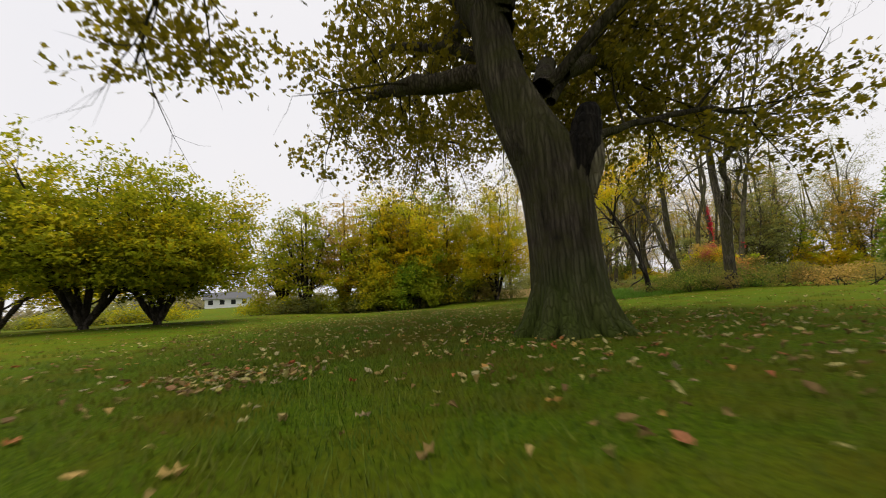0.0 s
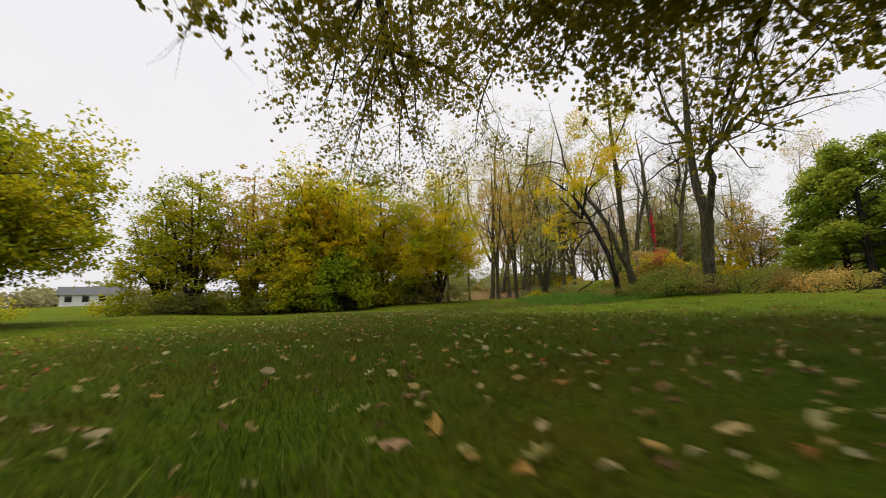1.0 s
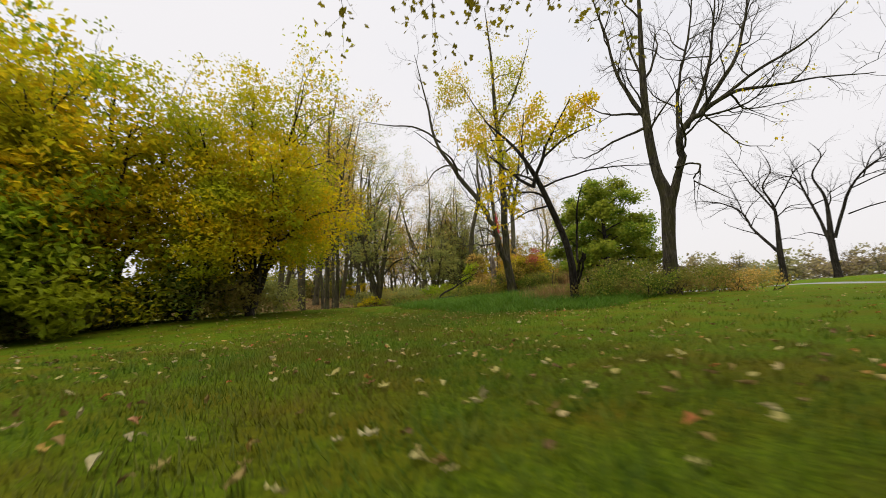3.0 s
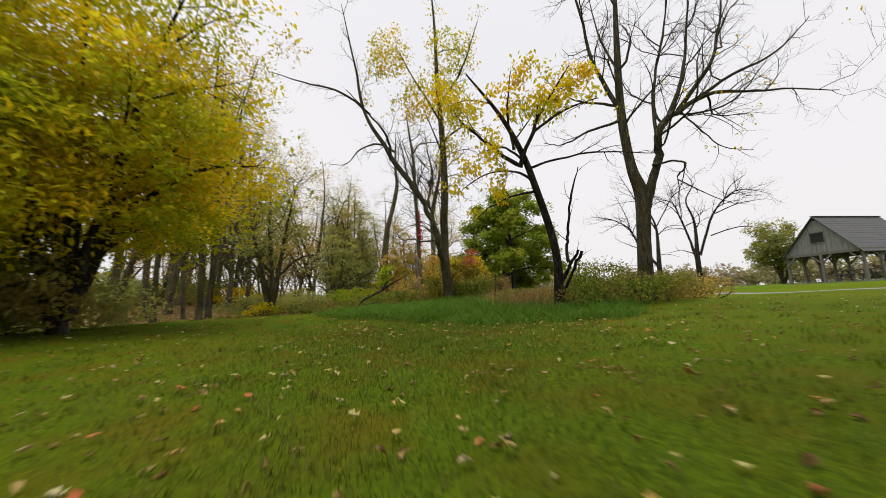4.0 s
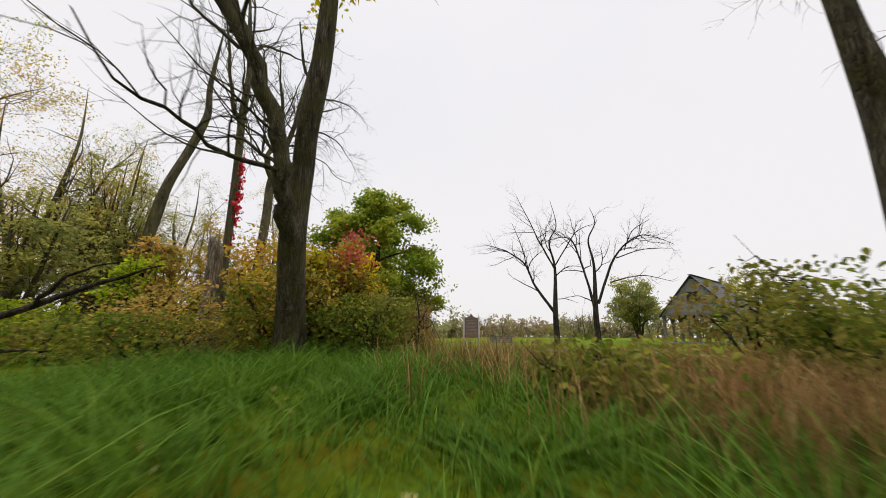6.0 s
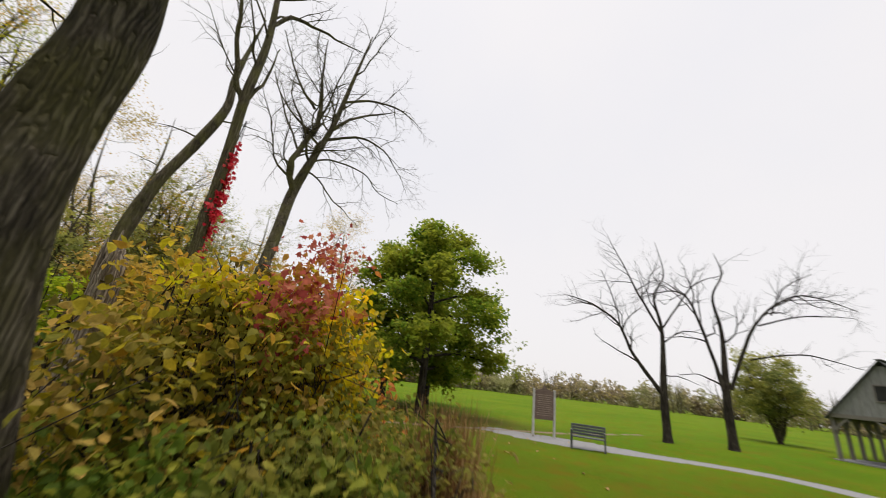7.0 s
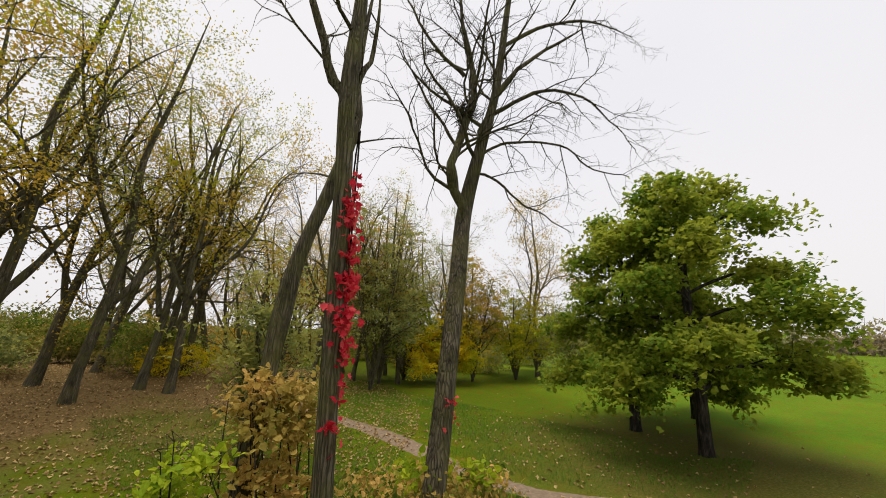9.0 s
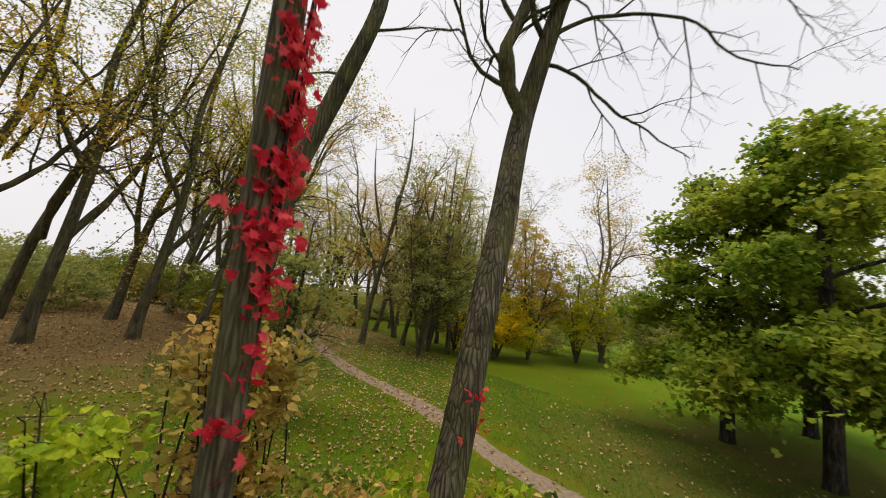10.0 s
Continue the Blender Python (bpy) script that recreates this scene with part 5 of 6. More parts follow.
bush("gold_bush", 101, (16.6, 25.3), [(0, 0, 1.4, 1.25, 1.15, 1.1), (-0.9, 0.4, 1.1, 1.0, 1.0, 0.95), (0.6, -0.45, 1.55, 0.65, 0.55, 0.85), (0.8, 0.8, 1.5, 1.0, 1.0, 0.95), (-0.3, -0.6, 1.3, 0.7, 0.6, 0.9), (-0.2, 0.2, 2.2, 0.5, 0.45, 0.35)], M_BUSH, 8200, 0.088,
     "tall tangled bush with yellow leaves and red sprays", BLADE5, 80, 2.8, "thicket", 14, 0.15,
     accents=[(M_BRAMBLE, "green leaves of the lower tangle", [(-1.0, -0.5, 0.5, 1.0, 0.8, 0.6), (-0.3, -0.8, 0.5, 1.0, 0.6, 0.5), (-1.3, 0.5, 0.8, 0.9, 0.9, 0.8)], 2000, 0.09, BLADE5),
              (M_TANLEAF, "brown drying leaves", [(-0.9, 0.1, 1.3, 0.9, 0.8, 0.7), (-0.4, -0.6, 1.0, 0.7, 0.5, 0.6)], 900, 0.085, BLADE5),
              (M_BUSHRED, "dull red sprays", [(-0.42, -0.58, 2.0, 0.32, 0.28, 0.38), (-0.1, -0.35, 2.2, 0.3, 0.3, 0.22)], 330, 0.075, LOBED),
              (M_BUSHRED, "red top spray", [(-0.12, -0.62, 2.72, 0.3, 0.26, 0.10), (0.15, -0.4, 2.66, 0.28, 0.24, 0.08)], 200, 0.055, LOBED),
              (M_ORANGE, "orange spray", [(-0.1, -0.55, 2.2, 0.4, 0.35, 0.4)], 330, 0.08, BLADE5),
              (M_YELLOW, "large bright yellow hanging leaves", [(0.6, -0.5, 1.8, 0.65, 0.5, 0.75), (0.9, 0.1, 1.9, 0.5, 0.5, 0.6), (-0.3, 0.2, 2.25, 0.45, 0.4, 0.22), (0.1, -0.75, 1.6, 0.4, 0.3, 0.6)], 1250, 0.105, BLADE5)], sink=0.28)
bush("bramble", 102, (15.5, 23.9), [(0, 0, 0.5, 0.9, 0.8, 0.6), (0.7, -0.3, 0.5, 0.8, 0.7, 0.6), (-0.3, 0.4, 0.5, 0.5, 0.5, 0.5), (1.2, 0.2, 0.6, 0.8, 0.7, 0.6)], M_BRAMBLE, 6000, 0.065, "low green and brown bramble tangle", BLADE5, 14, 1.2, "brambles")
bush("rusty_shrub", 103, (18.2, 25.2), [(0, 0, 0.9, 0.9, 0.8, 0.8), (0.5, -0.4, 0.5, 0.7, 0.6, 0.5), (-0.4, 0.4, 1.3, 0.8, 0.7, 0.8)], M_ORANGE, 1900, 0.10, "orange and red leaved shrub", BLADE5, 14, 1.8, "thicket", 12, 0.16)
bush("orange_shrub", 104, (17.8, 27.2), [(0, 0, 2.0, 1.0, 1.0, 1.2), (0.5, -0.5, 1.2, 0.9, 0.9, 0.9)], M_RUST, 4200, 0.10, "rusty orange shrub in the thicket", BLADE5, 12, 3.0, "thicket")
bush("creeper_thicket", 105, (20.6, 29.3), [(0, 0, 1.5, 1.2, 0.9, 0.7), (0.9, 0.1, 1.55, 0.9, 0.8, 0.65), (-0.5, 0.9, 1.35, 0.8, 0.8, 0.7), (1.6, 0.2, 1.4, 0.8, 0.8, 0.65), (0.2, 1.2, 1.4, 1.0, 0.8, 0.7), (0.4, 0.2, 0.8, 1.6, 1.2, 0.8)], M_BRAMBLE, 7000, 0.10,
     "leafy green and tan tangle at the foot of two trees", BLADE5, 18, 2.2, "thicket", 14, 0.14,
     accents=[(M_LIME, "bright lime leaves", [(0.45, 0.5, 2.2, 0.25, 0.2, 0.15), (1.3, 0.0, 2.15, 0.3, 0.25, 0.2)], 110, 0.15, BLADE5), (M_TANLEAF, "tan drying leaves", [(0, 0.4, 1.9, 1.2, 0.9, 0.4), (1.2, 0.2, 1.9, 0.8, 0.7, 0.4)], 1500, 0.09, BLADE5),
              (M_RED, "few crimson leaves", [(0.85, 0.15, 3.2, 0.12, 0.12, 0.6)], 27, 0.075, LOBED)])
bush("tan_leaved_shrub", 106, (19.75, 31.75), [(0, 0, 2.5, 0.7, 0.6, 0.8), (-0.25, 0.1, 3.1, 0.5, 0.45, 0.45), (0.35, -0.1, 2.9, 0.45, 0.45, 0.5), (0.1, -0.1, 1.4, 0.7, 0.6, 0.9)], M_TANLEAF, 2000, 0.115, "shrub with pale golden-brown drying leaves", BLADE5 * (1, 1.35, 1), 16, 2.6, "thicket", 9, 0.15)
bush("lime_shrub", 107, (18.5, 31.2), [(0, 0, 2.35, 0.35, 0.3, 0.35), (-0.3, 0.1, 1.8, 0.35, 0.3, 0.45)], M_LIME, 560, 0.13, "bright lime-green young shrub", BLADE5, 8, 2.6, "thicket")
for k, (x, y, r, h, lm, cnt, lab) in enumerate((
        (11.6, 18.9, 1.2, 0.55, M_BRAMBLE, 3600, "low bramble patch at the tree's foot"), (13.0, 18.7, 1.3, 1.25, M_BRAMBLE, 4200, "green leafy shrub beside the twin-stem tree"), (14.6, 17.0, 1.4, 0.9, M_BRAMBLE, 3800, "bramble patch under the bare tree"),
        (16.2, 16.0, 1.5, 0.8, M_TANLEAF, 3200, "brown dried weeds by the brambles"), (12.2, 17.4, 1.2, 0.75, M_BRAMBLE, 3200, "tangled brambles in rough grass"), (12.4, 21.0, 1.0, 0.4, M_BRAMBLE, 2000, "low weeds in rough grass"),
        (15.8, 29.4, 1.6, 0.9, M_BRAMBLE, 2600, "green shrub in the thicket"), (13.2, 31.8, 1.5, 0.5, M_BRAMBLE, 1600, "dark green shrub at the wood's edge"), (16.4, 32.0, 1.4, 1.2, M_MIDGREEN, 3400, "green-leaved shrub at the wood's edge"),
        (15.8, 34.8, 2.2, 1.3, M_DULL, 2800, "dense green shrub at the wood's edge"), (12.6, 35.4, 1.6, 1.0, M_DULL, 2200, "low shrub at the wood's edge"), (23.4, 54.0, 2.4, 2.0, M_YELLOW, 4800, "yellow shrub in the wood"),
        (11.2, 33.0, 0.7, 0.5, M_OLDGOLD, 700, "low yellow undergrowth at the wood's edge"), (14.8, 27.2, 1.1, 0.8, M_BRAMBLE, 2200, "green weeds behind the forked tree"), (19.8, 26.2, 1.1, 0.8, M_BRAMBLE, 2200, "low green shrub beside the lawn"), (15.9, 24.6, 0.8, 1.0, M_BRAMBLE, 2600, "green bramble in front of the golden bush"), (15.8, 27.8, 1.0, 1.4, M_TANLEAF, 1700, "golden-brown shrub beside the forked tree"))):
    bush("shrub", 120 + k, (x, y), [(0, 0, h * 0.5, r, r, h * 0.5), (r * 0.5, -r * 0.3, h * 0.62, r * 0.6, r * 0.6, h * 0.45), (-r * 0.5, r * 0.35, h * 0.45, r * 0.7, r * 0.6, h * 0.45), (0.1, r * 0.5, h * 0.7, r * 0.5, r * 0.5, h * 0.42)],
         lm, cnt, 0.075 if y < 28 else 0.12, lab, BLADE5 if y < 28 else LEAF, 10, h, "thicket shrubs")

# undergrowth of the wood, repeated
scrub = []
for k, (lm, lab) in enumerate(((M_DULL, "dull green undergrowth bush in the wood"), (M_TANLEAF, "tan undergrowth bush in the wood"), (M_DULLGOLD, "dull gold undergrowth bush in the wood"), (M_BRAMBLE, "dark green undergrowth bush in the wood"))):
    scrub.append(bush("wood_bush", 150 + k, (22 + 6 * k, 75.0), [(0, 0, 1.3, 2.2, 2.0, 1.3), (1.6, 0.6, 1.0, 1.5, 1.4, 1.0), (-1.5, -0.5, 1.1, 1.6, 1.5, 1.1), (0.2, 0.4, 2.2, 1.3, 1.2, 0.9)], lm, 3000, 0.2, lab, LEAF, 8, 2.6, "undergrowth", 16, 0.25))
rng = np.random.default_rng(23)
made = 0
for k in range(400):
    x, y = rng.uniform(12, 66), rng.uniform(44, 104)
    trail_x = np.interp(y, [30, 40, 50, 62, 80, 100], [27.8, 28.0, 27.5, 30.0, 34.0, 27.0])
    if x < 27 and y < 78 or abs(x - trail_x) < 3.5 or (20 < x < 50 and y < 58 and rng.uniform() < 0.9) or (x > 36 and y < 50) or made >= 32:
        continue
    made += 1
    s = rng.uniform(0.7, 1.4) * (1.0 + 0.006 * (y - 42))
    c = copy_thing(scrub[int(rng.choice(4, p=[0.38, 0.26, 0.14, 0.22]))], pose(x, y, gz(x, y), 0, 0, rng.uniform(0, 360)))
    c.scale = (s * 1.2, s * 1.2, s)

for x, y in ((8, 62), (12.5, 60), (17, 64), (21, 62), (4, 66), (-1, 63), (25, 67), (10, 70), (19, 71), (-5, 60), (14, 56), (23, 57)):
    c = copy_thing(scrub[(0, 3)[int(x) % 2]], pose(x, y, gz(x, y), 0, 0, 40 * x))
    c.scale = (1.3, 1.2, 1.1 + 0.02 * (y - 56))

# low growth along the foot of the hedgerow, repeated
hedge = []
for k, (lm, lab) in enumerate(((M_BRAMBLE, "low dark green growth at the hedgerow's foot"), (M_YELGREEN, "low yellow-green growth at the hedgerow's foot"), (M_DULL, "low dull green growth at the hedgerow's foot"))):
    hedge.append(bush("hedge_bush", 160 + k, (-6.5 + 5 * k, 29.3), [(0, 0, 0.5, 1.5, 1.1, 0.7), (1.1, 0.3, 0.45, 1.0, 0.9, 0.6), (-1.1, -0.2, 0.5, 1.1, 0.9, 0.65)], lm, 2600, 0.14, lab, LEAF, 8, 1.1, "hedgerow growth", 16, 0.22))
rng = np.random.default_rng(29)
for k in range(26):
    x = -40 + 1.75 * k + rng.uniform(-0.5, 0.5)
    if -25 < x < -16.5 or x > 1.5:
        continue
    y = np.interp(x, [-40, -27, -17, -12, -8, 2], [28, 27, 28.0, 26.6, 27.4, 27.8]) + rng.uniform(-0.5, 0.8)
    c = copy_thing(hedge[k * 2 % 3], pose(x, y, gz(x, y), 0, 0, rng.uniform(0, 360)))
    s = rng.uniform(0.8, 1.3)
    c.scale = (s * 1.1, s * 1.1, s)

# trees at the back of the glade and round the pavilion
for k, (x, y, h, w, lm, cnt, ft, lab) in enumerate(((36.5, 50.5, 17.0, 5.2, M_DULL, 8500, 0.12, "grey-green leafy tree at the back of the glade"), (34.2, 48.5, 14.0, 4.0, M_DULL, 5600, 0.2, "pale green tree beside the trail"), (41.5, 48.0, 5.8, 3.6, M_YELLOW, 9000, 0.08, "yellow bushy tree in the glade"),
                                                    (45.0, 47.5, 13.0, 3.6, M_RUST, 10000, 0.3, "tall thin rust-leaved tree"), (50.0, 46.0, 9.5, 4.4, M_YELGREEN, 9000, 0.12, "yellow-green tree at the glade's edge"), (54.5, 41.5, 8.5, 4.4, M_DULL, 8000, 0.12, "leafy tree at the edge of the field"),
                                                    (45.0, 5.6, 6.2, 2.7, M_DULL, 9000, 0.24, "small leafy tree beside the pavilion"), (54.0, -12.0, 8.5, 5.5, M_YELGREEN, 9000, 0.3, "spreading tree turning yellow beyond the pavilion"),
                                                    (58.0, 48.0, 9.0, 5.0, M_DULL, 8000, 0.08, "leafy tree closing the glade"), (40.5, 52.0, 9.5, 4.5, M_MIDGREEN, 8000, 0.1, "green tree at the back of the glade"),
                                                    (22.4, 39.5, 7.5, 2.0, M_DULL, 3600, 0.35, "small grey-green tree behind the thicket"), (12.4, 34.0, 7.6, 2.5, M_DULL, 2600, 0.36, "grey-green spreading tree at the wood's edge"))):
    multi_stem("glade_tree", 170 + k, (x, y), h, w, 4, lm, int(cnt * 1.35) if x > 30 else cnt, 0.2, lab, "trees round the glade", foot=ft, bark=M_BARK)


def dead_stump():
    root = new("dead_stump")
    at = (17.08, 28.15)
    root.location = (*at, gz(*at))
    rng = np.random.default_rng(6)
    s = spline([(0.05, 0, -0.1, 0.25), (0.05, 0, 0.8, 0.19), (0.06, 0.0, 1.6, 0.165), (0.05, 0.02, 2.4, 0.15), (0.04, 0.05, 2.75, 0.07)], 26)
    v, f = tube(s[:, :3] + rng.normal(size=(26, 3)) * 0.006, s[:, 3], 16)
    v = v + rng.normal(size=v.shape) * 0.008
    put("trunk", v, f, M_DEAD, root)
    for a in (0.5, 2.2, 4.0):
        q = spline([(math.cos(a) * 0.1, math.sin(a) * 0.1, 2.25, 0.05), (math.cos(a) * 0.13, math.sin(a) * 0.13, 2.65, 0.035), (math.cos(a) * 0.14, math.sin(a) * 0.14, 2.7 + 0.06 * a, 0.008)], 8)
        v, f = tube(q[:, :3], q[:, 3], 6)
        put("splinter", v, f, M_DEAD, root)
    tagged(root, "pale barkless dead stump with a splintered top", "stump")


dead_stump()


def fallen_branch():
    root = new("fallen_branch")
    root.location = (12.9, 28.4, gz(12.9, 28.4))
    rng = np.random.default_rng(16)
    for name, ctrl in (("main_stem", [(-0.25, 0.25, 0.02, 0.035), (0.0, 0.1, 0.42, 0.05), (0.5, -0.5, 0.8, 0.042), (0.85, -0.95, 1.15, 0.03), (1.3, -1.5, 1.5, 0.01)]), ("side_branch", [(-0.1, 0.05, 0.2, 0.04), (0.35, -0.25, 0.3, 0.03), (0.8, -0.6, 0.28, 0.01)]),
                       ("side_branch", [(0.5, -0.6, 0.85, 0.03), (0.6, -0.9, 1.25, 0.02), (0.9, -1.3, 1.5, 0.006)])):
        s = spline(ctrl, 14)
        v, f = tube(s[:, :3] + rng.normal(size=(14, 3)) * 0.01, s[:, 3], 8)
        put(name, v, f, M_BARK_DARK, root)
    tagged(root, "dark fallen branch leaning in the undergrowth", "branch")


fallen_branch()


# ---- the pavilion ----
def pavilion():
    root = new("picnic_pavilion")
    g = 0.47
    ax = Vector((0.65, -0.76, 0)).normalized()
    gx = Vector((0.76, 0.65, 0)).normalized()
    m = Matrix(((gx.x, ax.x, 0, 35.84), (gx.y, ax.y, 0, 5.8), (0, 0, 1, g), (0, 0, 0, 1)))
    root.matrix_world = m
    half, length, eave, ridge = 2.2, 6.6, 2.14, 4.75
    over = 0.2
    slope = math.atan2(ridge - eave, half)

    def gable(y):
        n = 15
        for k in range(n):
            bm = bmesh.new()
            x0, x1 = -half + 2 * half * k / n + 0.008, -half + 2 * half * (k + 1) / n - 0.008
            t0, t1 = ridge - 0.12 - abs(x0) / half * (ridge - eave - 0.05), ridge - 0.12 - abs(x1) / half * (ridge - eave - 0.05)
            lo, y0 = eave - 0.10 - 0.02 * (k % 3), y + 0.004 * (k * 5 % 3)
            quad = [bm.verts.new(c) for c in ((x0, y0, lo), (x1, y0, lo), (x1, y0, t1), (x0, y0, t0))]
            back = [bm.verts.new(c.co + Vector((0, 0.03, 0))) for c in quad]
            bm.faces.new(quad)
            bm.faces.new(back[::-1])
            for a in range(4):
                bm.faces.new((quad[a], back[a], back[(a + 1) % 4], quad[(a + 1) % 4]))
            bmesh.ops.recalc_face_normals(bm, faces=bm.faces)
            part("board", bm, M_PLANK, root)

    gable(-0.04)
    gable(length)
    for x0, x1, z0, z1, w in ((-0.40, 0.40, 2.86, 3.55, 0),):
        part("loft_opening", boxed(x0, -0.06, z0, x1, -0.045, z1), M_DARKOPEN, root, "dark square loft opening")
        for c in ((x0 - 0.05, x0, z0 - 0.05, z1 + 0.05), (x1, x1 + 0.05, z0 - 0.05, z1 + 0.05), (x0, x1, z1, z1 + 0.05), (x0, x1, z0 - 0.05, z0)):
            part("opening_frame", boxed(c[0], -0.08, c[2], c[1], -0.045, c[3]), M_BEAM, root)
    for sgn in (-1, 1):
        run = half + over
        rows = 14
        for k in range(rows):
            a, b = k / rows, (k + 1) / rows
            bm = bmesh.new()
            x0, x1 = sgn * run * a, sgn * run * (b + 0.01)
            z0, z1 = ridge - math.tan(slope) * run * a, ridge - math.tan(slope) * run * (b + 0.01)
            lift = 0.03
            q = [bm.verts.new(c) for c in ((x0, -over, z0 + 0.012), (x0, length + over, z0 + 0.012), (x1, length + over, z1 + lift), (x1, -over, z1 + lift))]
            d = [bm.verts.new(c.co - Vector((0, 0, 0.05))) for c in q]
            bm.faces.new(q)
            bm.faces.new(d[::-1])
            for e in range(4):
                bm.faces.new((q[e], d[e], d[(e + 1) % 4], q[(e + 1) % 4]))
            bmesh.ops.recalc_face_normals(bm, faces=bm.faces)
            part("shingle_course", bm, M_SHINGLE, root)
        part("eave_beam", boxed(sgn * half - 0.08, 0, eave - 0.16, sgn * half + 0.08, length, eave + 0.02), M_BEAM, root)
        for k in range(5):
            y = 0.1 + (length - 0.2) * k / 4
            part("post", boxed(sgn * half - 0.075, y - 0.075, -0.05, sgn * half + 0.075, y + 0.075, eave - 0.16, bevel=0.01), M_BEAM, root)
            for dy in (-1, 1):
                if 0 < y + dy * 0.6 < length:
                    part("knee_brace", boxed(-0.05, -0.05, 0, 0.05, 0.05, 0.8, m=Matrix.Translation((sgn * half, y, eave - 0.75)) @ Matrix.Rotation(-dy * radians(45), 4, "X")), M_BEAM, root)
    part("ridge_cap", boxed(-0.12, -over, ridge + 0.0, 0.12, length + over, ridge + 0.045), M_SHINGLE, root)
    for y in (0.0, length):
        part("tie_beam", boxed(-half, y - 0.07, eave - 0.2, half, y + 0.07, eave - 0.02), M_BEAM, root)
        part("post", boxed(-0.08, y - 0.08, -0.05, 0.08, y + 0.08, eave - 0.2, bevel=0.01), M_BEAM, root)
        for dx in (-1, 1):
            part("knee_brace", boxed(-0.05, -0.05, 0, 0.05, 0.05, 0.85, m=Matrix.Translation((0, y, eave - 0.82)) @ Matrix.Rotation(dx * radians(45), 4, "Y")), M_BEAM, root)
            part("knee_brace", boxed(-0.05, -0.05, 0, 0.05, 0.05, 0.85, m=Matrix.Translation((dx * half, y, eave - 0.82)) @ Matrix.Rotation(-dx * radians(45), 4, "Y")), M_BEAM, root)
    part("slab", boxed(-half - 0.2, -0.2, -0.12, half + 0.2, length + 0.2, 0.0), M_GRAVEL, root, "concrete floor slab")
    tagged(root, "open picnic pavilion with grey boarded gables and shingle roof", "pavilion")

    def table():
        t = new("picnic_table")
        part("tabletop", boxed(-0.85, -0.36, 0.70, 0.85, 0.36, 0.75, bevel=0.008), M_BENCH, t)
        for s in (-1, 1):
            part("bench_seat", boxed(-0.85, s * 0.62 - 0.13, 0.42, 0.85, s * 0.62 + 0.13, 0.46, bevel=0.008), M_BENCH, t)
            part("cross_rail", boxed(s * 0.6 - 0.04, -0.75, 0.36, s * 0.6 + 0.04, 0.75, 0.42), M_BENCH, t)
            for u in (-1, 1):
                part("leg", boxed(-0.04, -0.03, -0.02, 0.04, 0.03, 0.82, m=Matrix.Translation((s * 0.6, u * 0.62, 0.01)) @ Matrix.Rotation(u * radians(27), 4, "X")), M_BENCH, t)
        return tagged(t, "dark wooden picnic table under the pavilion roof", "table", "picnic tables")

    first = table()
    first.matrix_world = m @ Matrix.Translation((-0.95, 1.4, 0))
    for x, y in ((1.0, 1.5), (-1.0, 4.0), (0.95, 4.1)):
        copy_thing(first, m @ Matrix.Translation((x, y, 0)))


pavilion()


# ---- sign, bench, far house ----
def notice_sign():
    root = new("notice_sign")
    g = gz(32.0, 21.7)
    root.matrix_world = Matrix.Translation((32.0, 21.74, g)) @ Matrix.Rotation(radians(112), 4, "Z")
    for s in (-1, 1):
        part("post", boxed(s * 0.5 - 0.045, -0.045, -0.1, s * 0.5 + 0.045, 0.045, 2.0, bevel=0.012), M_POSTGREY, root, "pale grey metal post")
    part("panel", boxed(-0.45, -0.03, 0.72, 0.45, 0.03, 1.95, bevel=0.01), M_SIGN, root, "brown panel with lines of raised text")
    bm = bmesh.new()
    prof = [(-0.30, 1.95), (-0.2, 2.0), (-0.1, 2.03), (-0.07, 2.12), (0, 2.16), (0.07, 2.12), (0.1, 2.03), (0.2, 2.0), (0.30, 1.95)]
    a = [bm.verts.new((x, -0.025, z)) for x, z in prof]
    b = [bm.verts.new((x, 0.025, z)) for x, z in prof]
    bm.faces.new(a)
    bm.faces.new(b[::-1])
    for k in range(len(prof)):
        bm.faces.new((a[k], b[k], b[(k + 1) % len(prof)], a[(k + 1) % len(prof)]))
    bmesh.ops.recalc_face_normals(bm, faces=bm.faces)
    part("crest", bm, M_SIGN, root)
    for s in (-1, 1):
        for k in range(11):
            w = 0.38 - 0.05 * (k * 7 % 3)
            part("text_line", boxed(-w, s * 0.034 - 0.003, 1.74 - k * 0.085, w, s * 0.034 + 0.003, 1.765 - k * 0.085), M_SIGNTEXT, root)
    tagged(root, "brown notice sign between two pale grey posts", "sign")


def park_bench():
    root = new("park_bench")
    g = gz(30.0, 20.2)
    root.matrix_world = Matrix.Translation((30.0, 20.2, g)) @ Matrix.Rotation(radians(80), 4, "Z")
    for k in range(4):
        part("seat_slat", boxed(-0.62, -0.22 + k * 0.12, 0.42, 0.62, -0.12 + k * 0.12, 0.455, bevel=0.006), M_BENCH, root)
    for k in range(4):
        part("back_slat", boxed(-0.62, -0.30 - 0.02 * k, 0.48 + k * 0.1, 0.62, -0.265 - 0.02 * k, 0.565 + k * 0.1, bevel=0.006), M_BENCH, root)
    for s in (-1, 1):
        part("arm_frame", boxed(s * 0.6 - 0.03, -0.3, 0.62, s * 0.6 + 0.03, 0.26, 0.67, bevel=0.006), M_BENCH, root)
        for y in (-0.26, 0.22):
            part("leg", boxed(s * 0.6 - 0.03, y - 0.035, -0.05, s * 0.6 + 0.03, y + 0.035, 0.65 if y > 0 else 0.86, bevel=0.006), M_BENCH, root)
    tagged(root, "dark slatted park bench on the gravel", "bench")


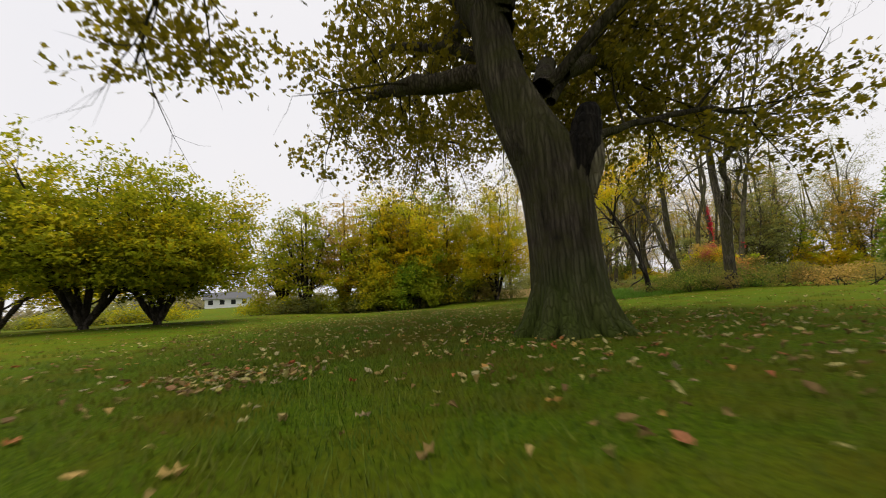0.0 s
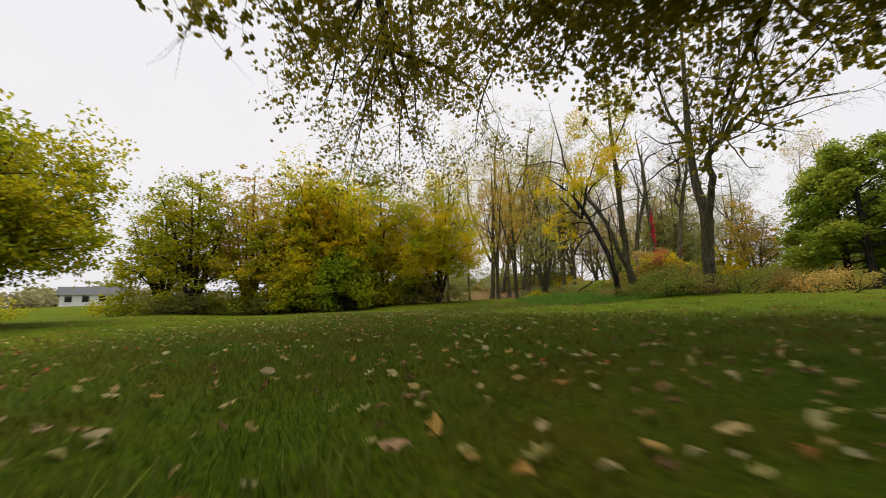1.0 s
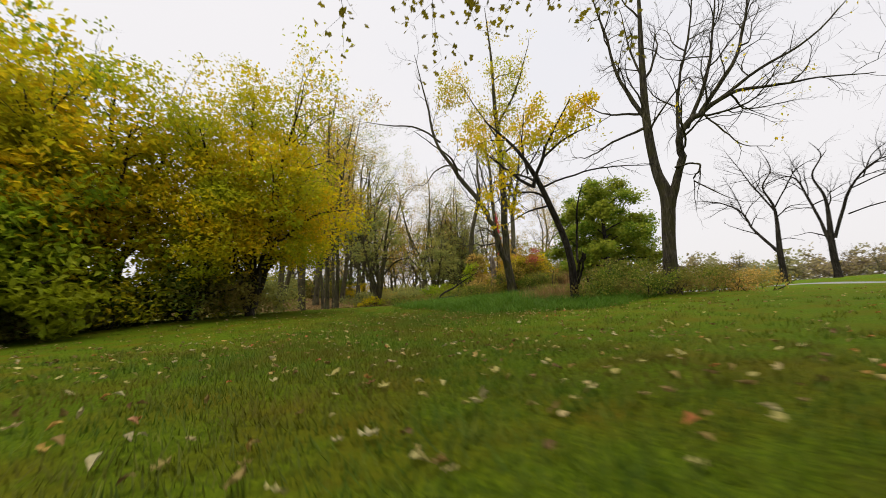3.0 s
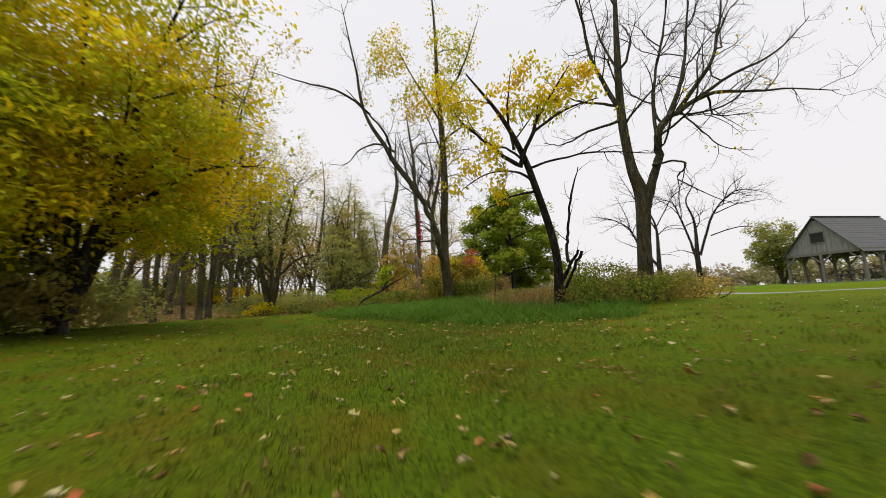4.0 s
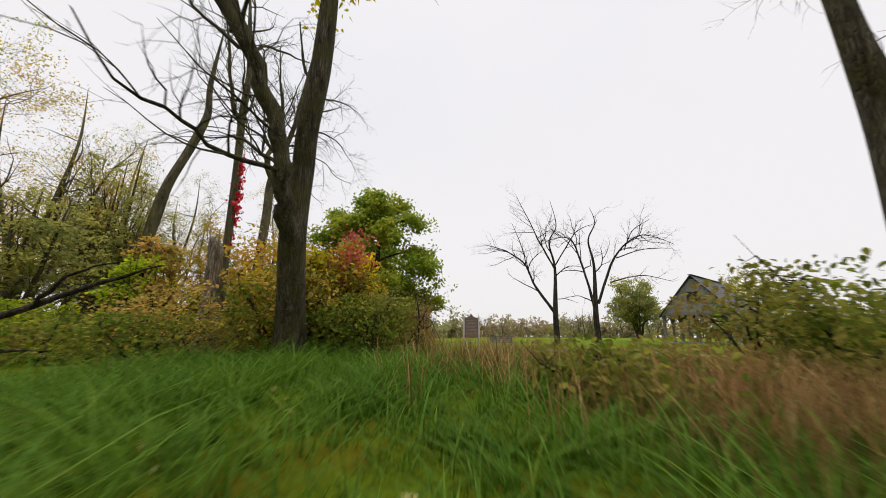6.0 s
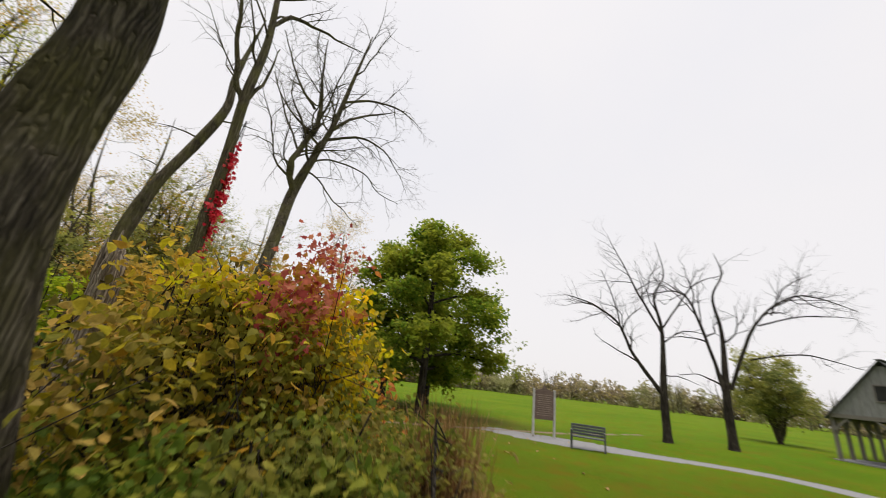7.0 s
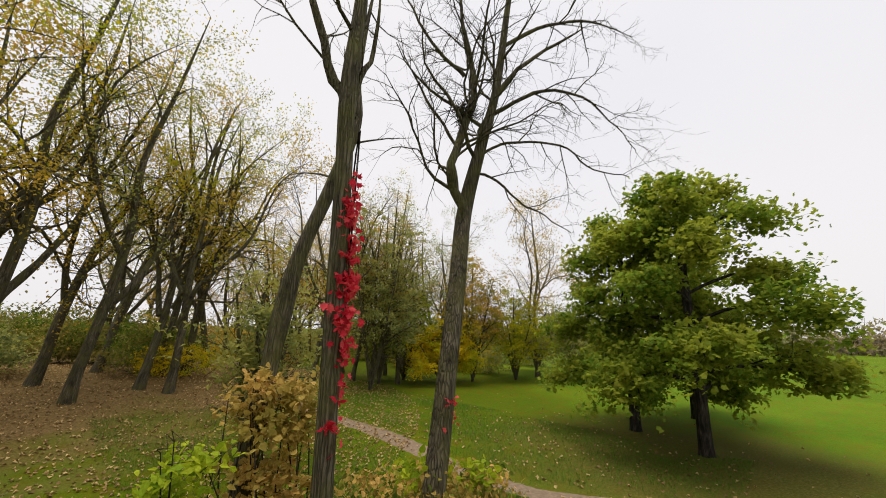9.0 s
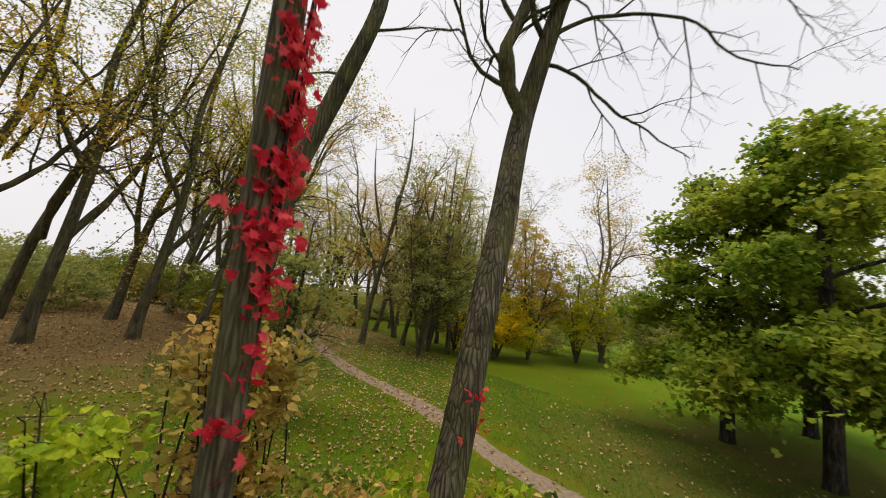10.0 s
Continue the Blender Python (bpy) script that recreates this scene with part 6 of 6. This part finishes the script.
def house(at, turn, w, d, h, label):
    root = new("house")
    root.matrix_world = Matrix.Translation((*at, gz(*at))) @ Matrix.Rotation(radians(turn), 4, "Z")
    part("wall", boxed(-w / 2, -d / 2, -0.2, w / 2, d / 2, h), M_WHITE, root, "white siding")
    bm = bmesh.new()
    v = [bm.verts.new(c) for c in ((-w / 2 - 0.4, -d / 2 - 0.4, h), (w / 2 + 0.4, -d / 2 - 0.4, h), (w / 2 + 0.4, d / 2 + 0.4, h), (-w / 2 - 0.4, d / 2 + 0.4, h), (-w / 2 - 0.4, 0, h + 1.6), (w / 2 + 0.4, 0, h + 1.6))]
    for f in ((0, 1, 5, 4), (2, 3, 4, 5), (0, 4, 3), (1, 2, 5), (3, 2, 1, 0)):
        bm.faces.new([v[k] for k in f])
    part("roof", bm, M_SHINGLE, root, "grey shingle roof")
    for k in range(4):
        x = -w / 2 + w * (k + 0.5) / 4
        win = part("window", boxed(x - 0.55, -d / 2 - 0.06, 0.9, x + 0.55, -d / 2 - 0.004, 2.1), M_WHITE, root)
        part("pane", boxed(x - 0.45, -d / 2 - 0.07, 1.0, x + 0.45, -d / 2 - 0.062, 2.0), M_GLASS, win)
    tagged(root, label, "house")


notice_sign()
park_bench()
house((-57.0, 75.0), 40, 8.5, 6, 2.2, "low white house far beyond the lawn")
for x, y in ((-66.5, 62.0), (-30.0, 110.0)):
    p = new("utility_pole")
    p.location = (x, y, gz(x, y))
    s = spline([(0, 0, -0.3, 0.16), (0, 0, 4, 0.14), (0, 0, 8.5, 0.11)], 8)
    v, f = tube(s[:, :3], s[:, 3], 8)
    put("pole", v, f, M_BEAM, p)
    part("crossarm", boxed(-1.1, -0.06, 7.7, 1.1, 0.06, 7.85), M_BEAM, p)
    tagged(p, "weathered wooden utility pole in the distance", "pole", "utility poles")


# ---- far woods all round the fields ----
def far_woods():
    rng = np.random.default_rng(31)
    blobs = []
    for a in np.concatenate([np.arange(-80, 30, 1.2), np.arange(30, 150, 0.55)]):
        r = 175 + 30 * math.sin(a * 0.07) + rng.uniform(-10, 10)
        if -70 < a < -8:
            r = rng.uniform(110, 135)
        h = rng.uniform(5.0, 10.0) if a > 30 else rng.uniform(3.0, 5.5)
        x, y = 14 + math.sin(radians(a)) * r, 24 + math.cos(radians(a)) * r
        blobs.append((x, y, h * 0.4, rng.uniform(3, 5), rng.uniform(3, 5), h * 0.55))
        if rng.uniform() < 0.4:
            blobs.append((x + rng.uniform(-3, 3), y + rng.uniform(-3, 3), h * 0.95, 3.0, 3.0, h * 0.5))
    p = clumps(rng, blobs, 84000, 8, 1.0, 0.5)
    p[:, 2] += ground_z(p[:, 0], p[:, 1])
    v, f = foliage(rng, p, 1.25, LEAF, 0.0, 0.0)
    tagged(put("far_woods", v, f, M_FARWOOD, None, smooth=False), "distant brown and yellow tree line beyond the fields", "woods", kind="stuff")


far_woods()
bare_kind = stands[4]
rng = np.random.default_rng(41)
for k in range(46):
    a = rng.uniform(60, 135)
    r = rng.uniform(150, 200)
    x, y = 14 + math.sin(radians(a)) * r, 24 + math.cos(radians(a)) * r
    c = copy_thing(bare_kind, pose(x, y, gz(x, y), 0, 0, rng.uniform(0, 360)))
    s = rng.uniform(0.55, 0.8)
    c.scale = (s * 1.3, s * 1.3, s)


# ---- grass, rough grass and fallen leaves ----
def blades(rng, xy, height, width, bend, segs=1):
    """Grass blades that stand at xy: each a tapering strip, bent over."""
    n = len(xy)
    a = rng.uniform(0, 2 * np.pi, n)
    h = height * rng.uniform(0.5, 1.25, n)
    lean = np.stack([np.cos(a), np.sin(a)], 1) * (h * bend * rng.uniform(0.2, 1.2, n))[:, None]
    side = np.stack([-np.sin(a), np.cos(a)], 1) * (width * rng.uniform(0.6, 1.3, n) / 2)[:, None]
    z = ground_z(xy[:, 0], xy[:, 1])
    rows = []
    for k in range(segs):
        t = k / segs
        c = xy + lean * t**1.7
        zz = z + h * (t - 0.25 * bend * t * t) - 0.01
        w = 1 - 0.55 * t
        rows.append(np.column_stack([c + side * w, zz]))
        rows.append(np.column_stack([c - side * w, zz]))
    rows.append(np.column_stack([xy + lean, z + h * (1 - 0.25 * bend * 1.0)]))
    v = np.stack(rows, 1)
    m = 2 * segs + 1
    base = (np.arange(n) * m)[:, None]
    tri = []
    for k in range(segs - 1):
        tri += [(2 * k, 2 * k + 1, 2 * k + 3), (2 * k, 2 * k + 3, 2 * k + 2)]
    tri.append((2 * segs - 2, 2 * segs - 1, 2 * segs))
    f = (base[:, None] + np.array(tri)[None]).reshape(-1, 3)
    return v.reshape(-1, 3), f


def near_line(rng, n, line, spread):
    """n chance places strewn along a line."""
    c = spline([(x, y, 0, 0.1) for x, y in line], 200)[:, :2]
    return c[rng.integers(0, 200, n)] + rng.normal(size=(n, 2)) * spread


LAWN_LINE = [(2.6, 0.6), (1.7, 3.6), (0.6, 6.8), (-0.4, 10.0), (-0.2, 14.0), (1.4, 18.2), (4.5, 20.8), (8.0, 22.0)]


def lawn():
    rng = np.random.default_rng(61)
    xy = near_line(rng, 210000, LAWN_LINE, 1.5)
    xy = xy[(xy[:, 0] - 3.69) ** 2 + (xy[:, 1] - 3.95) ** 2 > 0.5]
    v, f = blades(rng, xy, 0.055, 0.007, 0.9)
    tagged(put("grass", v, f, M_GRASS, None), "short mown lawn grass", "grass", kind="stuff")
    xy = np.column_stack([rng.uniform(19, 36, 110000), rng.uniform(27, 47, 110000)])
    patch = np.sin(xy[:, 0] * 0.9 + 1) * np.sin(xy[:, 1] * 0.8) + 0.5 * np.sin(xy[:, 0] * 2.3) * np.sin(xy[:, 1] * 2.1 + 2)
    trail_x = np.interp(xy[:, 1], [25, 30.2, 33, 37, 40.6, 47], [32.4, 28, 27.3, 27.8, 28, 27.5])
    away = np.abs(xy[:, 0] - trail_x) > 0.75 + 0.25 * np.sin(xy[:, 1] * 3.7) + rng.normal(0, 0.15, len(xy))
    xy = xy[away & (patch + rng.normal(0, 0.6, len(xy)) > -0.4)]
    v, f = blades(rng, xy, 0.15, 0.016, 1.1)
    tagged(put("glade_grass", v, f, M_TALL, None), "patchy grass of the glade beside the trail", "grass", kind="stuff")
    tufts = near_line(rng, 2600, LAWN_LINE, 4.5)
    xy = np.repeat(tufts, 26, 0) + rng.normal(size=(2600 * 26, 2)) * 0.09
    v, f = blades(rng, xy, 0.085, 0.010, 1.0)
    tagged(put("grass_tufts", v, f, M_GRASS, None), "darker tufts of lawn grass", "grass", kind="stuff")


def rough_grass():
    rng = np.random.default_rng(62)
    c = np.column_stack([rng.uniform(6.4, 18, 5400), rng.uniform(17.5, 29.5, 5400)])
    edge = 7.0 + 0.4 * np.sin(c[:, 1] * 0.9) + 0.10 * np.abs(c[:, 1] - 22) ** 1.5
    c = c[(c[:, 0] > edge + rng.normal(0, 0.25, len(c))) & (((c[:, 0] - 11.9) / 5.4) ** 2 + ((c[:, 1] - 22.3) / 5.2) ** 2 + 0.25 * np.sin(c[:, 0] * 1.3) * np.sin(c[:, 1] * 1.1) + rng.normal(0, 0.08, len(c)) < 1)]
    xy = np.repeat(c, 18, 0) + rng.normal(size=(len(c) * 18, 2)) * np.repeat(rng.uniform(0.05, 0.13, len(c)), 18)[:, None]
    tall = np.repeat(rng.choice([0.55, 0.8, 1.1, 1.75], len(c), p=[0.3, 0.35, 0.25, 0.1]) * rng.uniform(0.8, 1.2, len(c)), 18)
    v, f = blades(rng, xy, 0.27 * tall, 0.012, 1.5, 3)
    tagged(put("rough_grass", v, f, M_TALL, None), "lush uncut green grass at the thicket's edge", "grass", kind="stuff")
    d = np.concatenate([np.column_stack([rng.normal(11.9, 0.8, 220), rng.normal(20.6, 0.6, 220)]), np.column_stack([rng.normal(17.6, 0.45, 160), rng.normal(23.5, 0.25, 160)]), np.column_stack([rng.normal(13.6, 0.9, 120), rng.normal(22.0, 0.6, 120)])])
    tall = np.repeat(d, 12, 0) + rng.normal(size=(len(d) * 12, 2)) * 0.1
    v, f = blades(rng, tall, 0.5, 0.008, 0.6, 3)
    tagged(put("dry_grass", v, f, M_STRAW, None), "brown dry grass stalks among the brambles", "grass", kind="stuff")
    st = np.column_stack([rng.normal(17.3, 0.25, 700), rng.normal(23.5, 0.16, 700)])
    v, f = blades(rng, st, 1.15, 0.018, 0.25, 3)
    tagged(put("dock_stalks", v, f, M_STRAW, None), "tall rust-brown weed stalks", "weeds", kind="stuff")


def litter():
    rng = np.random.default_rng(63)
    near = near_line(rng, 3000, LAWN_LINE, 2.8)
    wide = np.column_stack([rng.uniform(-14, 16, 2500), rng.uniform(-3, 28, 2500)])
    foot = np.array([4.0, 3.7]) + rng.normal(size=(520, 2)) * (1.6, 1.1)
    heap = np.array([1.0, 1.9]) + rng.normal(size=(170, 2)) * (0.3, 0.2)
    xy = np.concatenate([near, wide, foot, heap])
    xy = xy[(xy[:, 0] - 3.69) ** 2 + (xy[:, 1] - 3.95) ** 2 > 0.42]
    p = np.column_stack([xy, ground_z(xy[:, 0], xy[:, 1]) + rng.uniform(0.01, 0.05, len(xy))])
    big = rng.uniform(size=len(p)) < 0.5
    for nm, q, sz, sh in (("fallen_leaves", p[big], 0.062, CRUMPLED), ("fallen_leaf_scraps", p[~big], 0.05, BLADE5)):
        curl = sh * (1, 1, 1.3 if sh is CRUMPLED else 3.0)
        v, f = foliage(rng, q, sz, curl, 0.0, 0.7)
        tagged(put(nm, v, f, M_FALLEN, None, smooth=False), "pale, yellow and rusty fallen leaves on the lawn", "leaves", kind="stuff")
    xy = np.concatenate([np.column_stack([rng.uniform(10, 36, 15000), rng.uniform(33, 62, 15000)]), np.column_stack([rng.normal(31, 4, 5000), rng.normal(32, 5, 5000)])])
    ell = ((xy[:, 0] - 11) / 26) ** 2 + ((xy[:, 1] - 54) / 22) ** 2
    xy = xy[rng.uniform(size=len(xy)) < np.where(ell < 1, 1.0, 0.13)]
    p = np.column_stack([xy, ground_z(xy[:, 0], xy[:, 1]) + rng.uniform(0.02, 0.05, len(xy))])
    v, f = foliage(rng, p, 0.115, LEAF * (1, 1.6, 3), 0.0, 0.8)
    tagged(put("wood_litter", v, f, M_BROWNLEAF, None, smooth=False), "brown fallen leaves under the wood and on the glade", "leaves", kind="stuff")


lawn()
rough_grass()
litter()
